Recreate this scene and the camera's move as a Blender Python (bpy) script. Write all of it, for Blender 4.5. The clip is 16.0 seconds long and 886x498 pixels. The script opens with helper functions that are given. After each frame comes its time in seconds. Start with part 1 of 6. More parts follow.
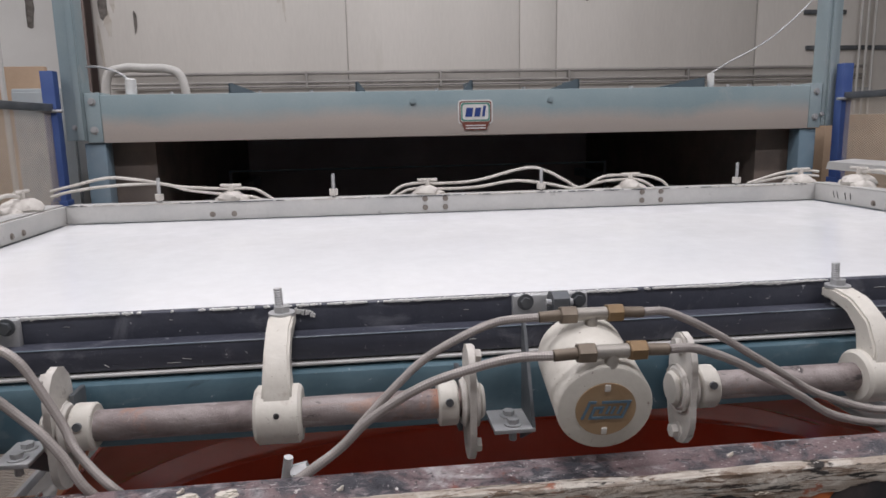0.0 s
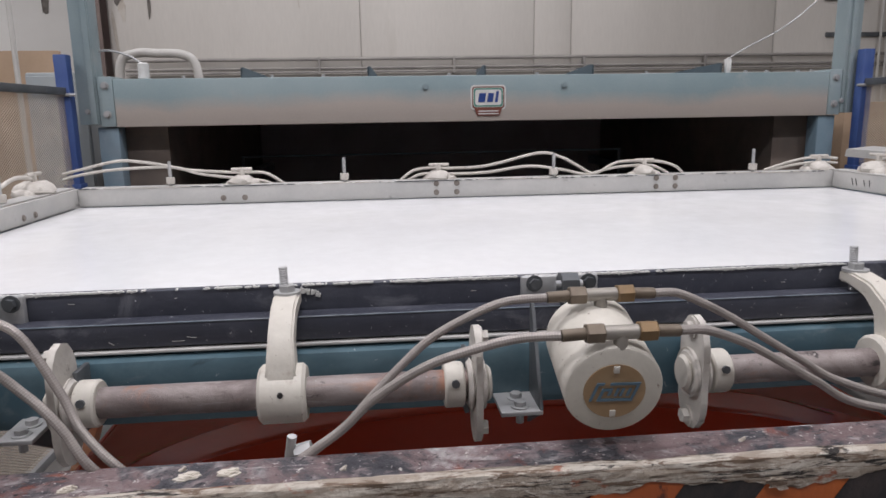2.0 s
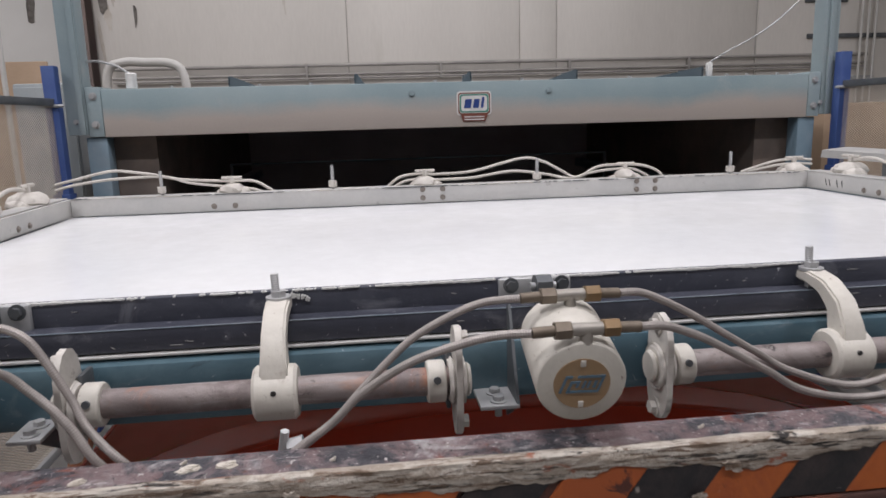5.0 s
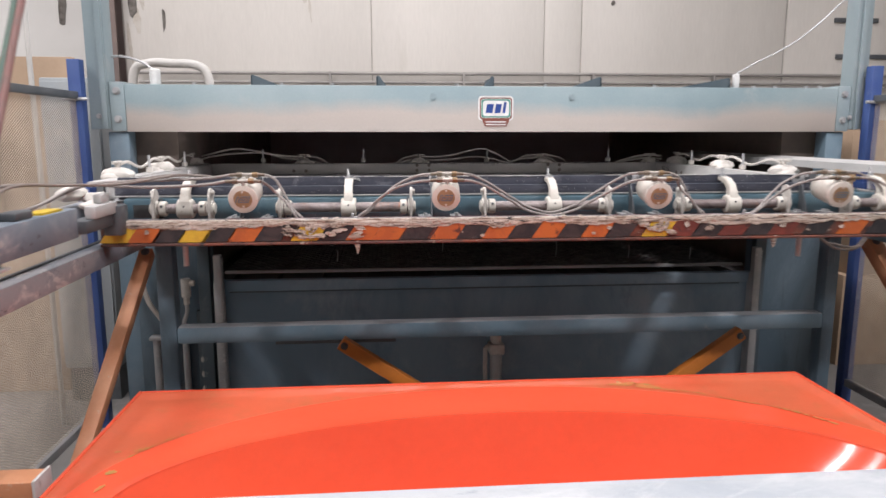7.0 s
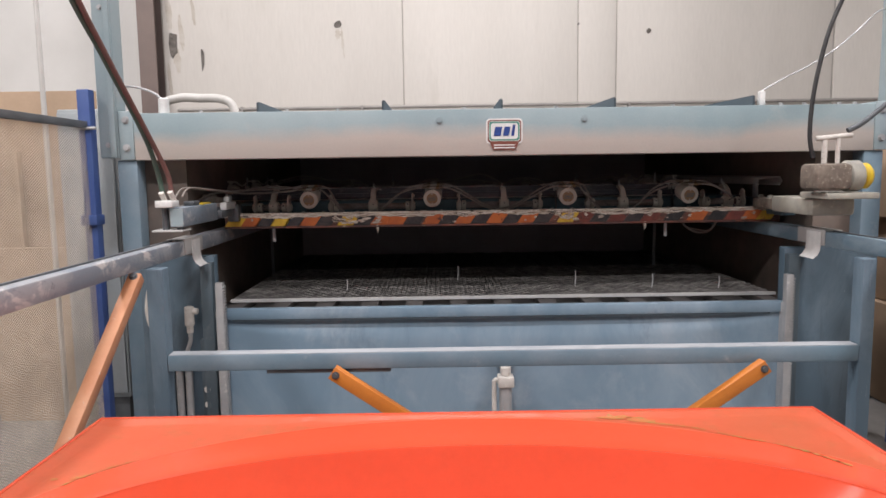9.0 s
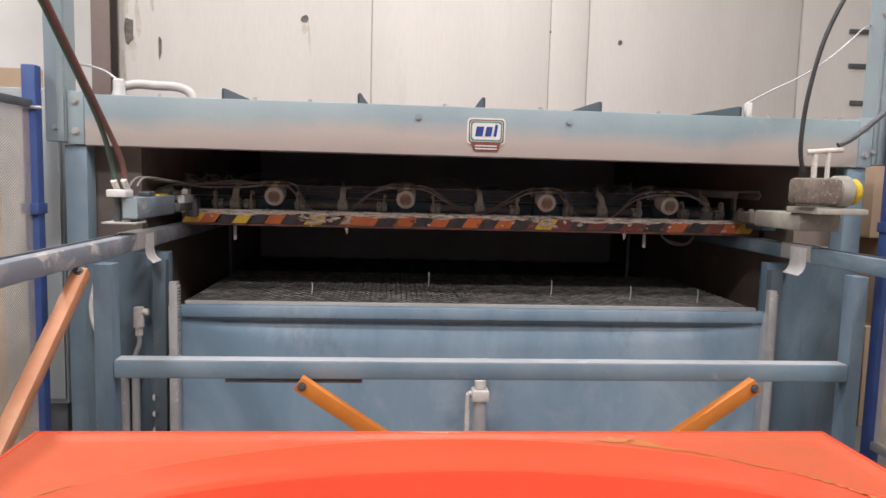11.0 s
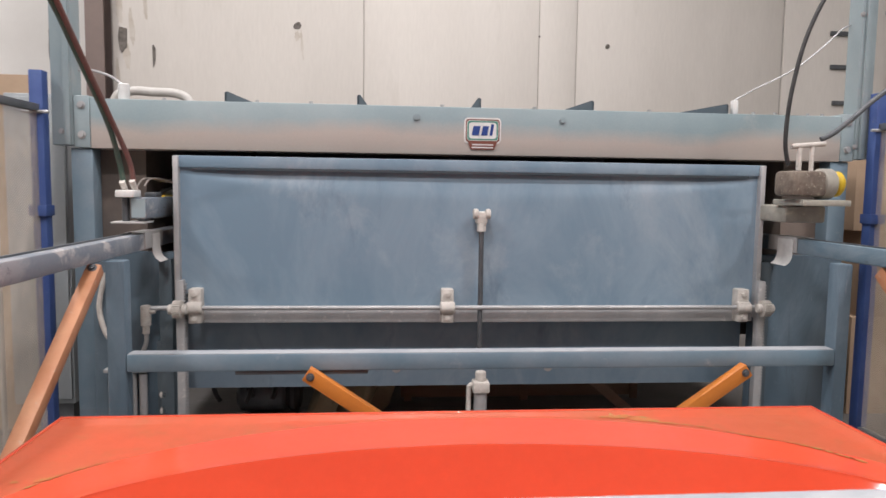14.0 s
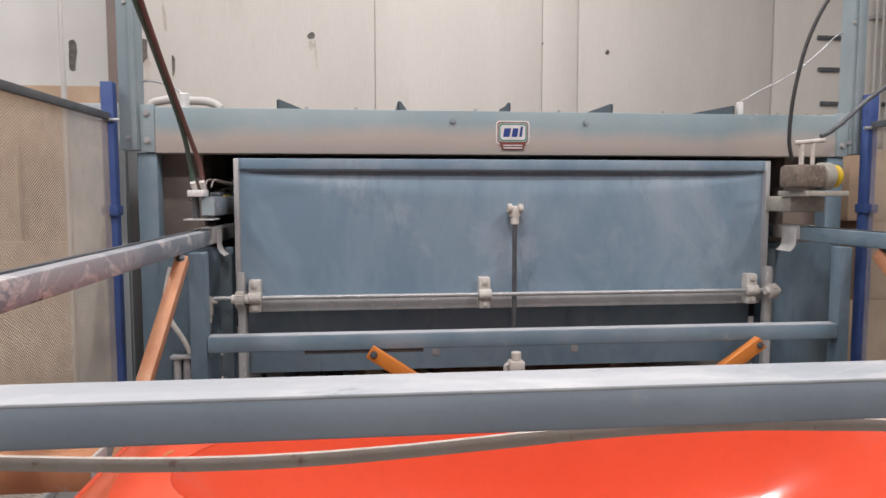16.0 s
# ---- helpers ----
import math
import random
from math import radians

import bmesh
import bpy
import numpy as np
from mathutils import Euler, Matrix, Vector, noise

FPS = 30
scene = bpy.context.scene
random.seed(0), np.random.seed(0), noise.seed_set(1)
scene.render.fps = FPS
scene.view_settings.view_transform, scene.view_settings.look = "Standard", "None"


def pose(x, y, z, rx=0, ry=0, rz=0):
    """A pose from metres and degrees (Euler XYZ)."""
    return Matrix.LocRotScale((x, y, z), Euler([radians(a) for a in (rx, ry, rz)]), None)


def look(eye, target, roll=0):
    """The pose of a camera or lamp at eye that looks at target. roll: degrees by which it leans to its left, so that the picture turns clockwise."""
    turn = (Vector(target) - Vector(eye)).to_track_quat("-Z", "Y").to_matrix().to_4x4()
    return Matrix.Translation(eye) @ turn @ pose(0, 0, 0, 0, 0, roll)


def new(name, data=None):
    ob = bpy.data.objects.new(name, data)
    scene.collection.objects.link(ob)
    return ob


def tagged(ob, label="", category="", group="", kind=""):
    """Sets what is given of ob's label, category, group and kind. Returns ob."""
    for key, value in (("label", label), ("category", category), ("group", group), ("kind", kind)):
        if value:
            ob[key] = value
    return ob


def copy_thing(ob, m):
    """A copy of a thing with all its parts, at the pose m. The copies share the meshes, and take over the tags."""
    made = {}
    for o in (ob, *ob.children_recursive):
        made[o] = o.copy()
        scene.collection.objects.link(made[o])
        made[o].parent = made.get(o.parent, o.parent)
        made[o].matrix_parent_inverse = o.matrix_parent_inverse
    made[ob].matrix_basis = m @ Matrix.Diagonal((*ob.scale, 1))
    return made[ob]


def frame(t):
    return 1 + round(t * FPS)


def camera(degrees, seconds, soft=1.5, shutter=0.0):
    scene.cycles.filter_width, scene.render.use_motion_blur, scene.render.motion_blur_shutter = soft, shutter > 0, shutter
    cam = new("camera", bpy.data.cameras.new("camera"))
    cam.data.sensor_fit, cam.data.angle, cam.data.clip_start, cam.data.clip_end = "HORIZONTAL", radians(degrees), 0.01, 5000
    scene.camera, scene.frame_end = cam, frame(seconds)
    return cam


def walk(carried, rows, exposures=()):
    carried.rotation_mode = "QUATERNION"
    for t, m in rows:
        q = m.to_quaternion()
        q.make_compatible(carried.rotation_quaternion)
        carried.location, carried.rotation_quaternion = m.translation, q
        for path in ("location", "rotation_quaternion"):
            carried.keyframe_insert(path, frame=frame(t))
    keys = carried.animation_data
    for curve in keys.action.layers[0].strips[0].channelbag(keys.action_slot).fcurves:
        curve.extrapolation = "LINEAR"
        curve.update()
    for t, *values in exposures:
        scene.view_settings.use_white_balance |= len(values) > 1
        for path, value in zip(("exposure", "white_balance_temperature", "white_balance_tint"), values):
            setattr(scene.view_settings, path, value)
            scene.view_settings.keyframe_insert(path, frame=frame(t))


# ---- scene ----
cam = camera(65.3, 16.0, soft=1.55, shutter=0.5)
PATH = [
    (0, (-0.367, -0.399, 1.603), (-0.138, 1.556, 1.248), -1.1),
    (0.5, (-0.359, -0.389, 1.594), (-0.126, 1.564, 1.231), -0.7),
    (1, (-0.368, -0.389, 1.597), (-0.187, 1.571, 1.241), -0.9),
    (1.5, (-0.368, -0.383, 1.588), (-0.179, 1.571, 1.205), -0.3),
    (2, (-0.359, -0.387, 1.589), (-0.168, 1.566, 1.202), -0.9),
    (2.5, (-0.3535, -0.386, 1.590), (-0.1365, 1.567, 1.217), -1.1),
    (3, (-0.356, -0.397, 1.6), (-0.144, 1.557, 1.23), -1.2),
    (5.5, (-0.352, -0.426, 1.603), (-0.134, 1.525, 1.2175), -1.65),
    (5.7, (-0.355, -0.425, 1.599), (-0.143, 1.524, 1.2075), -1.7),
    (6, (-0.35, -0.392, 1.569), (-0.153, 1.563, 1.198), -1.2),
    (6.5, (-0.351, -0.389, 1.547), (-0.161, 1.567, 1.179), -1.1),
    (7, (-0.345, -0.395, 1.538), (-0.176, 1.57, 1.206), -0.0),
    (7.5, (-0.311, -0.394, 1.519), (-0.138, 1.574, 1.204), 0.8),
    (8, (-0.266, -0.375, 1.481), (-0.118, 1.606, 1.247), 1.5),
    (8.5, (-0.173, -0.323, 1.481), (-0.077, 1.662, 1.255), 0.9),
    (9, (-0.09, -0.286, 1.462), (-0.079, 1.702, 1.24), -0.8),
    (9.2, (-0.086, -0.289, 1.438), (-0.055, 1.7, 1.23), -0.2),
    (11.3, (-0.199, -0.062, 1.422), (-0.038, 1.922, 1.228), 1.1),
    (11.5, (-0.17, -0.053, 1.428), (-0.001, 1.931, 1.248), 0.7),
    (12, (-0.154, -0.047, 1.43), (0.001, 1.939, 1.249), -0.3),
    (12.5, (-0.149, -0.04, 1.422), (0.015, 1.944, 1.232), -0.5),
    (13, (-0.166, -0.056, 1.418), (-0.01, 1.93, 1.238), 0.0),
    (13.5, (-0.22, -0.117, 1.4), (-0.026, 1.866, 1.218), 0.3),
    (14, (-0.249, -0.183, 1.376), (-0.072, 1.801, 1.2), 0.8),
    (14.5, (-0.24, -0.303, 1.372), (-0.218, 1.685, 1.155), -0.9),
    (15, (-0.262, -0.372, 1.326), (-0.242, 1.622, 1.167), 0.4),
    (15.5, (-0.397, -0.433, 1.339), (-0.286, 1.557, 1.174), -0.7),
    (16, (-0.537, -0.474, 1.335), (-0.324, 1.508, 1.173), -0.0),
]
EXPOSURES = ((0.0, -0.69, 6380, 10), (3.0, -0.66, 6400, 10), (4.9, -0.66, 6400, 10), (5.5, -0.40, 6420, 10), (6.0, 0.12, 6500, 10), (6.6, 0.10, 6500, 10), (7.5, 0.14, 6560, 10), (8.2, 0.10, 6620, 10), (9.0, 0.15, 6620, 10), (12.0, 0.21, 6700, 10), (13.0, 0.12, 6700, 10), (14.0, 0.02, 6700, 10), (14.6, -0.11, 6690, 10), (15.0, -0.13, 6680, 10), (16.0, -0.12, 6650, 10))
walk(cam, [(t, look(eye, target, roll)) for t, eye, target, roll in PATH], EXPOSURES)

# ---------------------------------------------------------------- light
world = bpy.data.worlds.new("hall_air")
scene.world = world
world.use_nodes = True
world.node_tree.nodes["Background"].inputs[0].default_value = (0.9, 0.95, 1.0, 1)
world.node_tree.nodes["Background"].inputs[1].default_value = 0.05
LAMP_WATTS = 140
LAMP_SPOTS = [(x, y) for y in (-2.0, 0.6) for x in (-4.6, -0.6, 3.4)] + [(-4.6, 4.6), (0.4, 4.9)]


# ---------------------------------------------------------------- materials
def mat(name, a, b=None, rough=0.5, metal=0.0, scale=6.0, bump=0.15, stain=None, amount=0.45, fine=90.0, spec=0.5, coat=0.0, stretch=None, edge=0.08, fade=None, specks=None):
    """Two tones mixed by a broad noise, stains of a third tone with sharp edges, fine grain in relief and gloss."""
    m = bpy.data.materials.new(name)
    m.use_nodes = True
    nt = m.node_tree
    p = nt.nodes["Principled BSDF"]
    link = nt.links.new
    co = nt.nodes.new("ShaderNodeTexCoord")
    src = co.outputs["Object"]
    if stretch:
        mp = nt.nodes.new("ShaderNodeMapping")
        mp.inputs["Scale"].default_value = stretch
        link(src, mp.inputs["Vector"])
        src = mp.outputs["Vector"]

    def grain(sc, detail, rough_=0.6):
        n = nt.nodes.new("ShaderNodeTexNoise")
        n.inputs["Scale"].default_value = sc
        n.inputs["Detail"].default_value = detail
        n.inputs["Roughness"].default_value = rough_
        link(src, n.inputs["Vector"])
        return n.outputs["Fac"]

    def ramp(fac, lo, hi):
        r = nt.nodes.new("ShaderNodeMapRange")
        r.inputs["From Min"].default_value, r.inputs["From Max"].default_value = lo, hi
        link(fac, r.inputs["Value"])
        return r.outputs["Result"]

    def mix(fac, c1, c2):
        x = nt.nodes.new("ShaderNodeMix")
        x.data_type = "RGBA"
        link(fac, x.inputs["Factor"])
        for sock, c in ((x.inputs["A"], c1), (x.inputs["B"], c2)):
            if isinstance(c, tuple):
                sock.default_value = (*c, 1)
            else:
                link(c, sock)
        return x.outputs["Result"]

    b = b or tuple(0.82 * v for v in a)
    colour = mix(ramp(grain(scale, 5), 0.35, 0.65), a, b)
    if stain:
        lo = 0.5 + (0.5 - amount) * 0.5
        mask = ramp(grain(scale * 2.7, 9, 0.68), lo, lo + edge)
        colour = mix(mask, colour, stain)
    if fade:
        sep = nt.nodes.new("ShaderNodeSeparateXYZ")
        link(co.outputs["Object"], sep.inputs["Vector"])
        add = nt.nodes.new("ShaderNodeMath")
        add.operation = "MULTIPLY_ADD"
        link(grain(2.3, 6), add.inputs[0])
        add.inputs[1].default_value = fade[3]
        link(sep.outputs["Z"], add.inputs[2])
        colour = mix(ramp(add.outputs["Value"], fade[0], fade[1]), fade[2], colour)
    if specks:
        colour = mix(ramp(grain(specks[1], 3, 0.75), specks[2], specks[2] + 0.06), colour, specks[0])
    fine_out = grain(fine, 6, 0.7)
    speck = mix(ramp(fine_out, 0.3, 0.7), tuple(0.93 for _ in range(3)), (1.0, 1.0, 1.0))
    mul = nt.nodes.new("ShaderNodeMix")
    mul.data_type, mul.blend_type = "RGBA", "MULTIPLY"
    mul.inputs["Factor"].default_value = 1.0
    link(colour, mul.inputs["A"])
    link(speck, mul.inputs["B"])
    link(mul.outputs["Result"], p.inputs["Base Color"])
    rr = nt.nodes.new("ShaderNodeMapRange")
    rr.inputs["To Min"].default_value, rr.inputs["To Max"].default_value = max(0.03, rough - 0.12), min(1.0, rough + 0.12)
    link(grain(scale * 4, 4), rr.inputs["Value"])
    link(rr.outputs["Result"], p.inputs["Roughness"])
    p.inputs["Metallic"].default_value = metal
    p.inputs["Specular IOR Level"].default_value = spec
    p.inputs["Coat Weight"].default_value = coat
    p.inputs["Coat Roughness"].default_value = 0.05
    if bump:
        bp = nt.nodes.new("ShaderNodeBump")
        bp.inputs["Strength"].default_value = bump
        bp.inputs["Distance"].default_value = 0.004
        link(fine_out, bp.inputs["Height"])
        link(bp.outputs["Normal"], p.inputs["Normal"])
    return m


def layered(name, base, layers, rough=0.6, metal=0.0, bump=0.5, relief=60.0, depth=0.003):
    """Worn surface: layers of (colour, scale, stretch, threshold, softness, detail) laid one over another."""
    m = bpy.data.materials.new(name)
    m.use_nodes = True
    nt = m.node_tree
    p = nt.nodes["Principled BSDF"]
    link = nt.links.new
    co = nt.nodes.new("ShaderNodeTexCoord").outputs["Object"]

    def grain(scale, stretch, detail, shift):
        mp = nt.nodes.new("ShaderNodeMapping")
        mp.inputs["Scale"].default_value = stretch
        mp.inputs["Location"].default_value = (shift, 1.7 * shift, 0.6 * shift)
        link(co, mp.inputs["Vector"])
        n = nt.nodes.new("ShaderNodeTexNoise")
        n.inputs["Scale"].default_value = scale
        n.inputs["Detail"].default_value = detail
        n.inputs["Roughness"].default_value = 0.7
        n.inputs["Distortion"].default_value = 0.6
        link(mp.outputs["Vector"], n.inputs["Vector"])
        return n.outputs["Fac"]

    colour = None
    for k, (c, scale, stretch, lo, soft, detail) in enumerate(layers):
        r = nt.nodes.new("ShaderNodeMapRange")
        r.inputs["From Min"].default_value, r.inputs["From Max"].default_value = lo, lo + soft
        link(grain(scale, stretch, detail, 3.1 * k + 0.4), r.inputs["Value"])
        x = nt.nodes.new("ShaderNodeMix")
        x.data_type = "RGBA"
        link(r.outputs["Result"], x.inputs["Factor"])
        if colour is None:
            x.inputs["A"].default_value = (*base, 1)
        else:
            link(colour, x.inputs["A"])
        x.inputs["B"].default_value = (*c, 1)
        colour = x.outputs["Result"]
    link(colour, p.inputs["Base Color"])
    fine_ = grain(relief, (1, 1, 1), 8, 9.3)
    rr = nt.nodes.new("ShaderNodeMapRange")
    rr.inputs["To Min"].default_value, rr.inputs["To Max"].default_value = max(0.05, rough - 0.2), min(1.0, rough + 0.2)
    link(fine_, rr.inputs["Value"])
    link(rr.outputs["Result"], p.inputs["Roughness"])
    p.inputs["Metallic"].default_value = metal
    bp = nt.nodes.new("ShaderNodeBump")
    bp.inputs["Strength"].default_value, bp.inputs["Distance"].default_value = bump, depth
    link(fine_, bp.inputs["Height"])
    link(bp.outputs["Normal"], p.inputs["Normal"])
    return m


def glow(name, colour, power):
    m = bpy.data.materials.new(name)
    m.use_nodes = True
    p = m.node_tree.nodes["Principled BSDF"]
    p.inputs["Base Color"].default_value = (*colour, 1)
    p.inputs["Emission Color"].default_value = (*colour, 1)
    p.inputs["Emission Strength"].default_value = power
    return m


M_WALL = mat("precast_wall", (0.735, 0.704, 0.655), (0.665, 0.636, 0.59), 0.85, scale=0.9, bump=0.3, stain=(0.55, 0.52, 0.46), amount=0.30, fine=40, edge=0.3, stretch=(1, 1, 0.16), specks=((0.56, 0.52, 0.47), 4, 0.74))
M_GREYWALL = mat("grey_wall", (0.34, 0.33, 0.32), (0.28, 0.275, 0.27), 0.85, scale=0.9)
M_WALL_WHITE = mat("white_wall", (0.78, 0.77, 0.74), (0.70, 0.69, 0.66), 0.8, scale=0.8, bump=0.2)
M_SEAM = mat("joint_filler", (0.57, 0.545, 0.51), None, 0.9, scale=5)
M_FLOOR = mat("concrete_floor", (0.22, 0.21, 0.20), (0.16, 0.155, 0.15), 0.75, scale=1.5, stain=(0.42, 0.41, 0.39), amount=0.35, edge=0.3)
M_CEIL = mat("ceiling_paint", (0.55, 0.55, 0.54), None, 0.9, scale=1)
M_BLUE = mat("dusty_blue_paint", (0.15, 0.235, 0.295), (0.23, 0.30, 0.355), 0.5, scale=3.2, bump=0.12, stain=(0.42, 0.45, 0.48), amount=0.30, edge=0.25)
M_DOOR = layered("door_blue_paint", (0.178, 0.268, 0.348), [((0.265, 0.352, 0.428), 1.6, (1, 1, 0.6), 0.40, 0.26, 6), ((0.390, 0.446, 0.498), 1.9, (1, 1, 0.7), 0.54, 0.28, 8), ((0.14, 0.205, 0.27), 3.6, (1, 1, 0.45), 0.60, 0.16, 7), ((0.40, 0.43, 0.455), 60, (1, 1, 0.5), 0.71, 0.05, 5)], 0.42, 0.0, 0.12, 70)
M_BEAM = mat("beam_blue_paint", (0.25, 0.33, 0.36), (0.33, 0.40, 0.42), 0.5, scale=1.6, bump=0.1, stain=(0.46, 0.47, 0.46), amount=0.30, edge=0.3)
M_HEADER = mat("heat_faded_header_paint", (0.25, 0.34, 0.37), (0.33, 0.41, 0.43), 0.5, scale=1.6, bump=0.1, stain=(0.46, 0.47, 0.46), amount=0.25, edge=0.3, fade=(1.70, 1.778, (0.49, 0.44, 0.40), 0.16))
M_TEAL = layered("teal_tube_paint", (0.060, 0.112, 0.142), [((0.095, 0.155, 0.185), 6, (0.5, 1, 1), 0.45, 0.16, 6), ((0.20, 0.235, 0.25), 12, (0.5, 1, 1), 0.60, 0.16, 9), ((0.03, 0.045, 0.055), 20, (0.4, 1, 1), 0.62, 0.08, 8), ((0.36, 0.38, 0.39), 90, (1, 1, 1), 0.67, 0.05, 4)], 0.38, 0.0, 0.15, 140)
M_ROYAL = mat("royal_blue_paint", (0.04, 0.08, 0.26), (0.06, 0.11, 0.30), 0.5, scale=6, stain=(0.2, 0.22, 0.3), amount=0.2)
M_BLACKBAR = layered("black_bar_paint", (0.042, 0.046, 0.064), [((0.068, 0.073, 0.095), 8, (0.6, 1, 1), 0.43, 0.2, 6), ((0.16, 0.165, 0.19), 13, (0.7, 1, 1), 0.55, 0.16, 10), ((0.32, 0.32, 0.34), 30, (0.5, 1, 2), 0.65, 0.06, 9), ((0.50, 0.50, 0.52), 130, (1, 1, 1), 0.67, 0.03, 4)], 0.42, 0.0, 0.25, 160)
M_GALV = mat("dusty_zinc", (0.42, 0.43, 0.44), (0.52, 0.52, 0.52), 0.45, metal=0.35, scale=9, bump=0.15, stain=(0.66, 0.65, 0.63), amount=0.3)
M_ALU = mat("dusty_aluminium", (0.50, 0.50, 0.49), (0.60, 0.59, 0.57), 0.55, metal=0.25, scale=5, bump=0.15, stain=(0.36, 0.35, 0.34), amount=0.25)
M_CREAM = mat("cream_casting", (0.68, 0.65, 0.585), (0.62, 0.59, 0.53), 0.55, scale=14, bump=0.2, stain=(0.50, 0.44, 0.385), amount=0.26, edge=0.12, specks=((0.30, 0.24, 0.20), 130, 0.665))
M_DUSTY = mat("white_dusted_casting", (0.69, 0.66, 0.61), (0.55, 0.52, 0.48), 0.8, scale=20, bump=0.5, stain=(0.34, 0.31, 0.28), amount=0.3)
M_PIPE = layered("rusty_pipe", (0.185, 0.15, 0.145), [((0.31, 0.27, 0.26), 10, (0.6, 1, 1), 0.47, 0.14, 7), ((0.40, 0.18, 0.10), 6, (0.7, 1, 1), 0.55, 0.14, 8), ((0.44, 0.41, 0.40), 24, (0.3, 2, 2), 0.60, 0.10, 8), ((0.06, 0.05, 0.05), 35, (0.5, 1, 1), 0.60, 0.07, 6), ((0.55, 0.52, 0.50), 140, (1, 1, 1), 0.66, 0.04, 4)], 0.5, 0.2, 0.5, 130)
M_HOSE = mat("braided_hose", (0.34, 0.30, 0.27), (0.24, 0.21, 0.19), 0.6, metal=0.3, scale=60, bump=0.9, fine=420)
M_BRAID = mat("steel_braid", (0.50, 0.455, 0.43), (0.40, 0.365, 0.345), 0.5, metal=0.3, scale=30, bump=0.0)
nt_ = M_BRAID.node_tree
uv_ = nt_.nodes.new("ShaderNodeUVMap")
ck_ = nt_.nodes.new("ShaderNodeTexChecker")
ck_.inputs["Scale"].default_value = 1.0
nt_.links.new(uv_.outputs["UV"], ck_.inputs["Vector"])
mx_ = nt_.nodes.new("ShaderNodeMix")
mx_.data_type, mx_.blend_type = "RGBA", "MULTIPLY"
mx_.inputs["Factor"].default_value = 0.34
base_ = nt_.nodes["Principled BSDF"].inputs["Base Color"]
nt_.links.new(base_.links[0].from_socket, mx_.inputs["A"])
nt_.links.new(ck_.outputs["Color"], mx_.inputs["B"])
nt_.links.new(mx_.outputs["Result"], base_)
bp_ = nt_.nodes.new("ShaderNodeBump")
bp_.inputs["Strength"].default_value, bp_.inputs["Distance"].default_value = 0.7, 0.001
nt_.links.new(ck_.outputs["Fac"], bp_.inputs["Height"])
nt_.links.new(bp_.outputs["Normal"], nt_.nodes["Principled BSDF"].inputs["Normal"])
M_BRASS = mat("old_brass", (0.15, 0.12, 0.09), (0.22, 0.18, 0.14), 0.5, metal=0.35, scale=25, bump=0.15)
M_BRASS2 = mat("yellow_brass", (0.24, 0.15, 0.07), (0.20, 0.14, 0.08), 0.45, metal=0.35, scale=25, bump=0.15)
M_TEE = mat("nickel_tee", (0.42, 0.39, 0.35), (0.34, 0.32, 0.29), 0.45, metal=0.5, scale=25)
M_TAN = mat("tan_label", (0.33, 0.215, 0.115), (0.38, 0.26, 0.15), 0.55, scale=40)
M_LOGOBLUE = mat("label_blue", (0.11, 0.19, 0.26), None, 0.4, scale=30)
M_NAVY = mat("sign_navy", (0.03, 0.07, 0.28), None, 0.4, scale=30)
M_SIGNWHITE = mat("sign_white", (0.80, 0.80, 0.78), None, 0.4, scale=20)
M_SIGNGREEN = mat("sign_green", (0.10, 0.30, 0.24), None, 0.4, scale=20)
M_SIGNMAROON = mat("sign_maroon", (0.22, 0.07, 0.05), None, 0.45, scale=20)
M_SHEET = mat("white_acrylic", (0.88, 0.89, 0.90), (0.83, 0.84, 0.86), 0.18, scale=2.2, bump=0.01, fine=25)
M_RED = mat("orange_red_gelcoat", (0.70, 0.092, 0.042), (0.67, 0.084, 0.038), 0.13, scale=2.5, bump=0.01, fine=30, spec=0.5)
M_REDDULL = mat("scuffed_gelcoat", (0.56, 0.088, 0.036), (0.49, 0.098, 0.040), 0.45, scale=4, bump=0.05, stain=(0.40, 0.115, 0.040), amount=0.42, edge=0.25)
M_WORN = mat("worn_gelcoat", (0.40, 0.185, 0.05), (0.52, 0.14, 0.045), 0.5, scale=16, stain=(0.30, 0.20, 0.05), amount=0.45)
M_TRIM = mat("dusty_trim", (0.62, 0.54, 0.47), (0.69, 0.63, 0.56), 0.7, scale=12, bump=0.3, stain=(0.36, 0.22, 0.16), amount=0.3)
M_ORANGE = mat("orange_brace_paint", (0.60, 0.20, 0.03), (0.50, 0.16, 0.03), 0.45, scale=7, bump=0.08, stain=(0.36, 0.12, 0.04), amount=0.22)
M_RUSTORANGE = mat("faded_orange_paint", (0.48, 0.20, 0.095), (0.55, 0.27, 0.145), 0.5, scale=8, stain=(0.50, 0.34, 0.24), amount=0.28)
M_GREYRAIL = layered("worn_grey_tube", (0.24, 0.27, 0.31), [((0.36, 0.37, 0.39), 5, (1, 0.5, 1), 0.46, 0.12, 7), ((0.60, 0.58, 0.56), 9, (1, 0.6, 1), 0.535, 0.07, 9), ((0.10, 0.095, 0.10), 14, (1, 0.5, 1), 0.60, 0.07, 9), ((0.36, 0.24, 0.19), 18, (1, 0.6, 1), 0.70, 0.05, 7)], 0.42, 0.15, 0.3, 90)
M_FRONT = mat("front_tube_paint", (0.24, 0.29, 0.34), (0.30, 0.35, 0.40), 0.40, scale=4, stain=(0.44, 0.47, 0.50), amount=0.20, bump=0.1, edge=0.2)
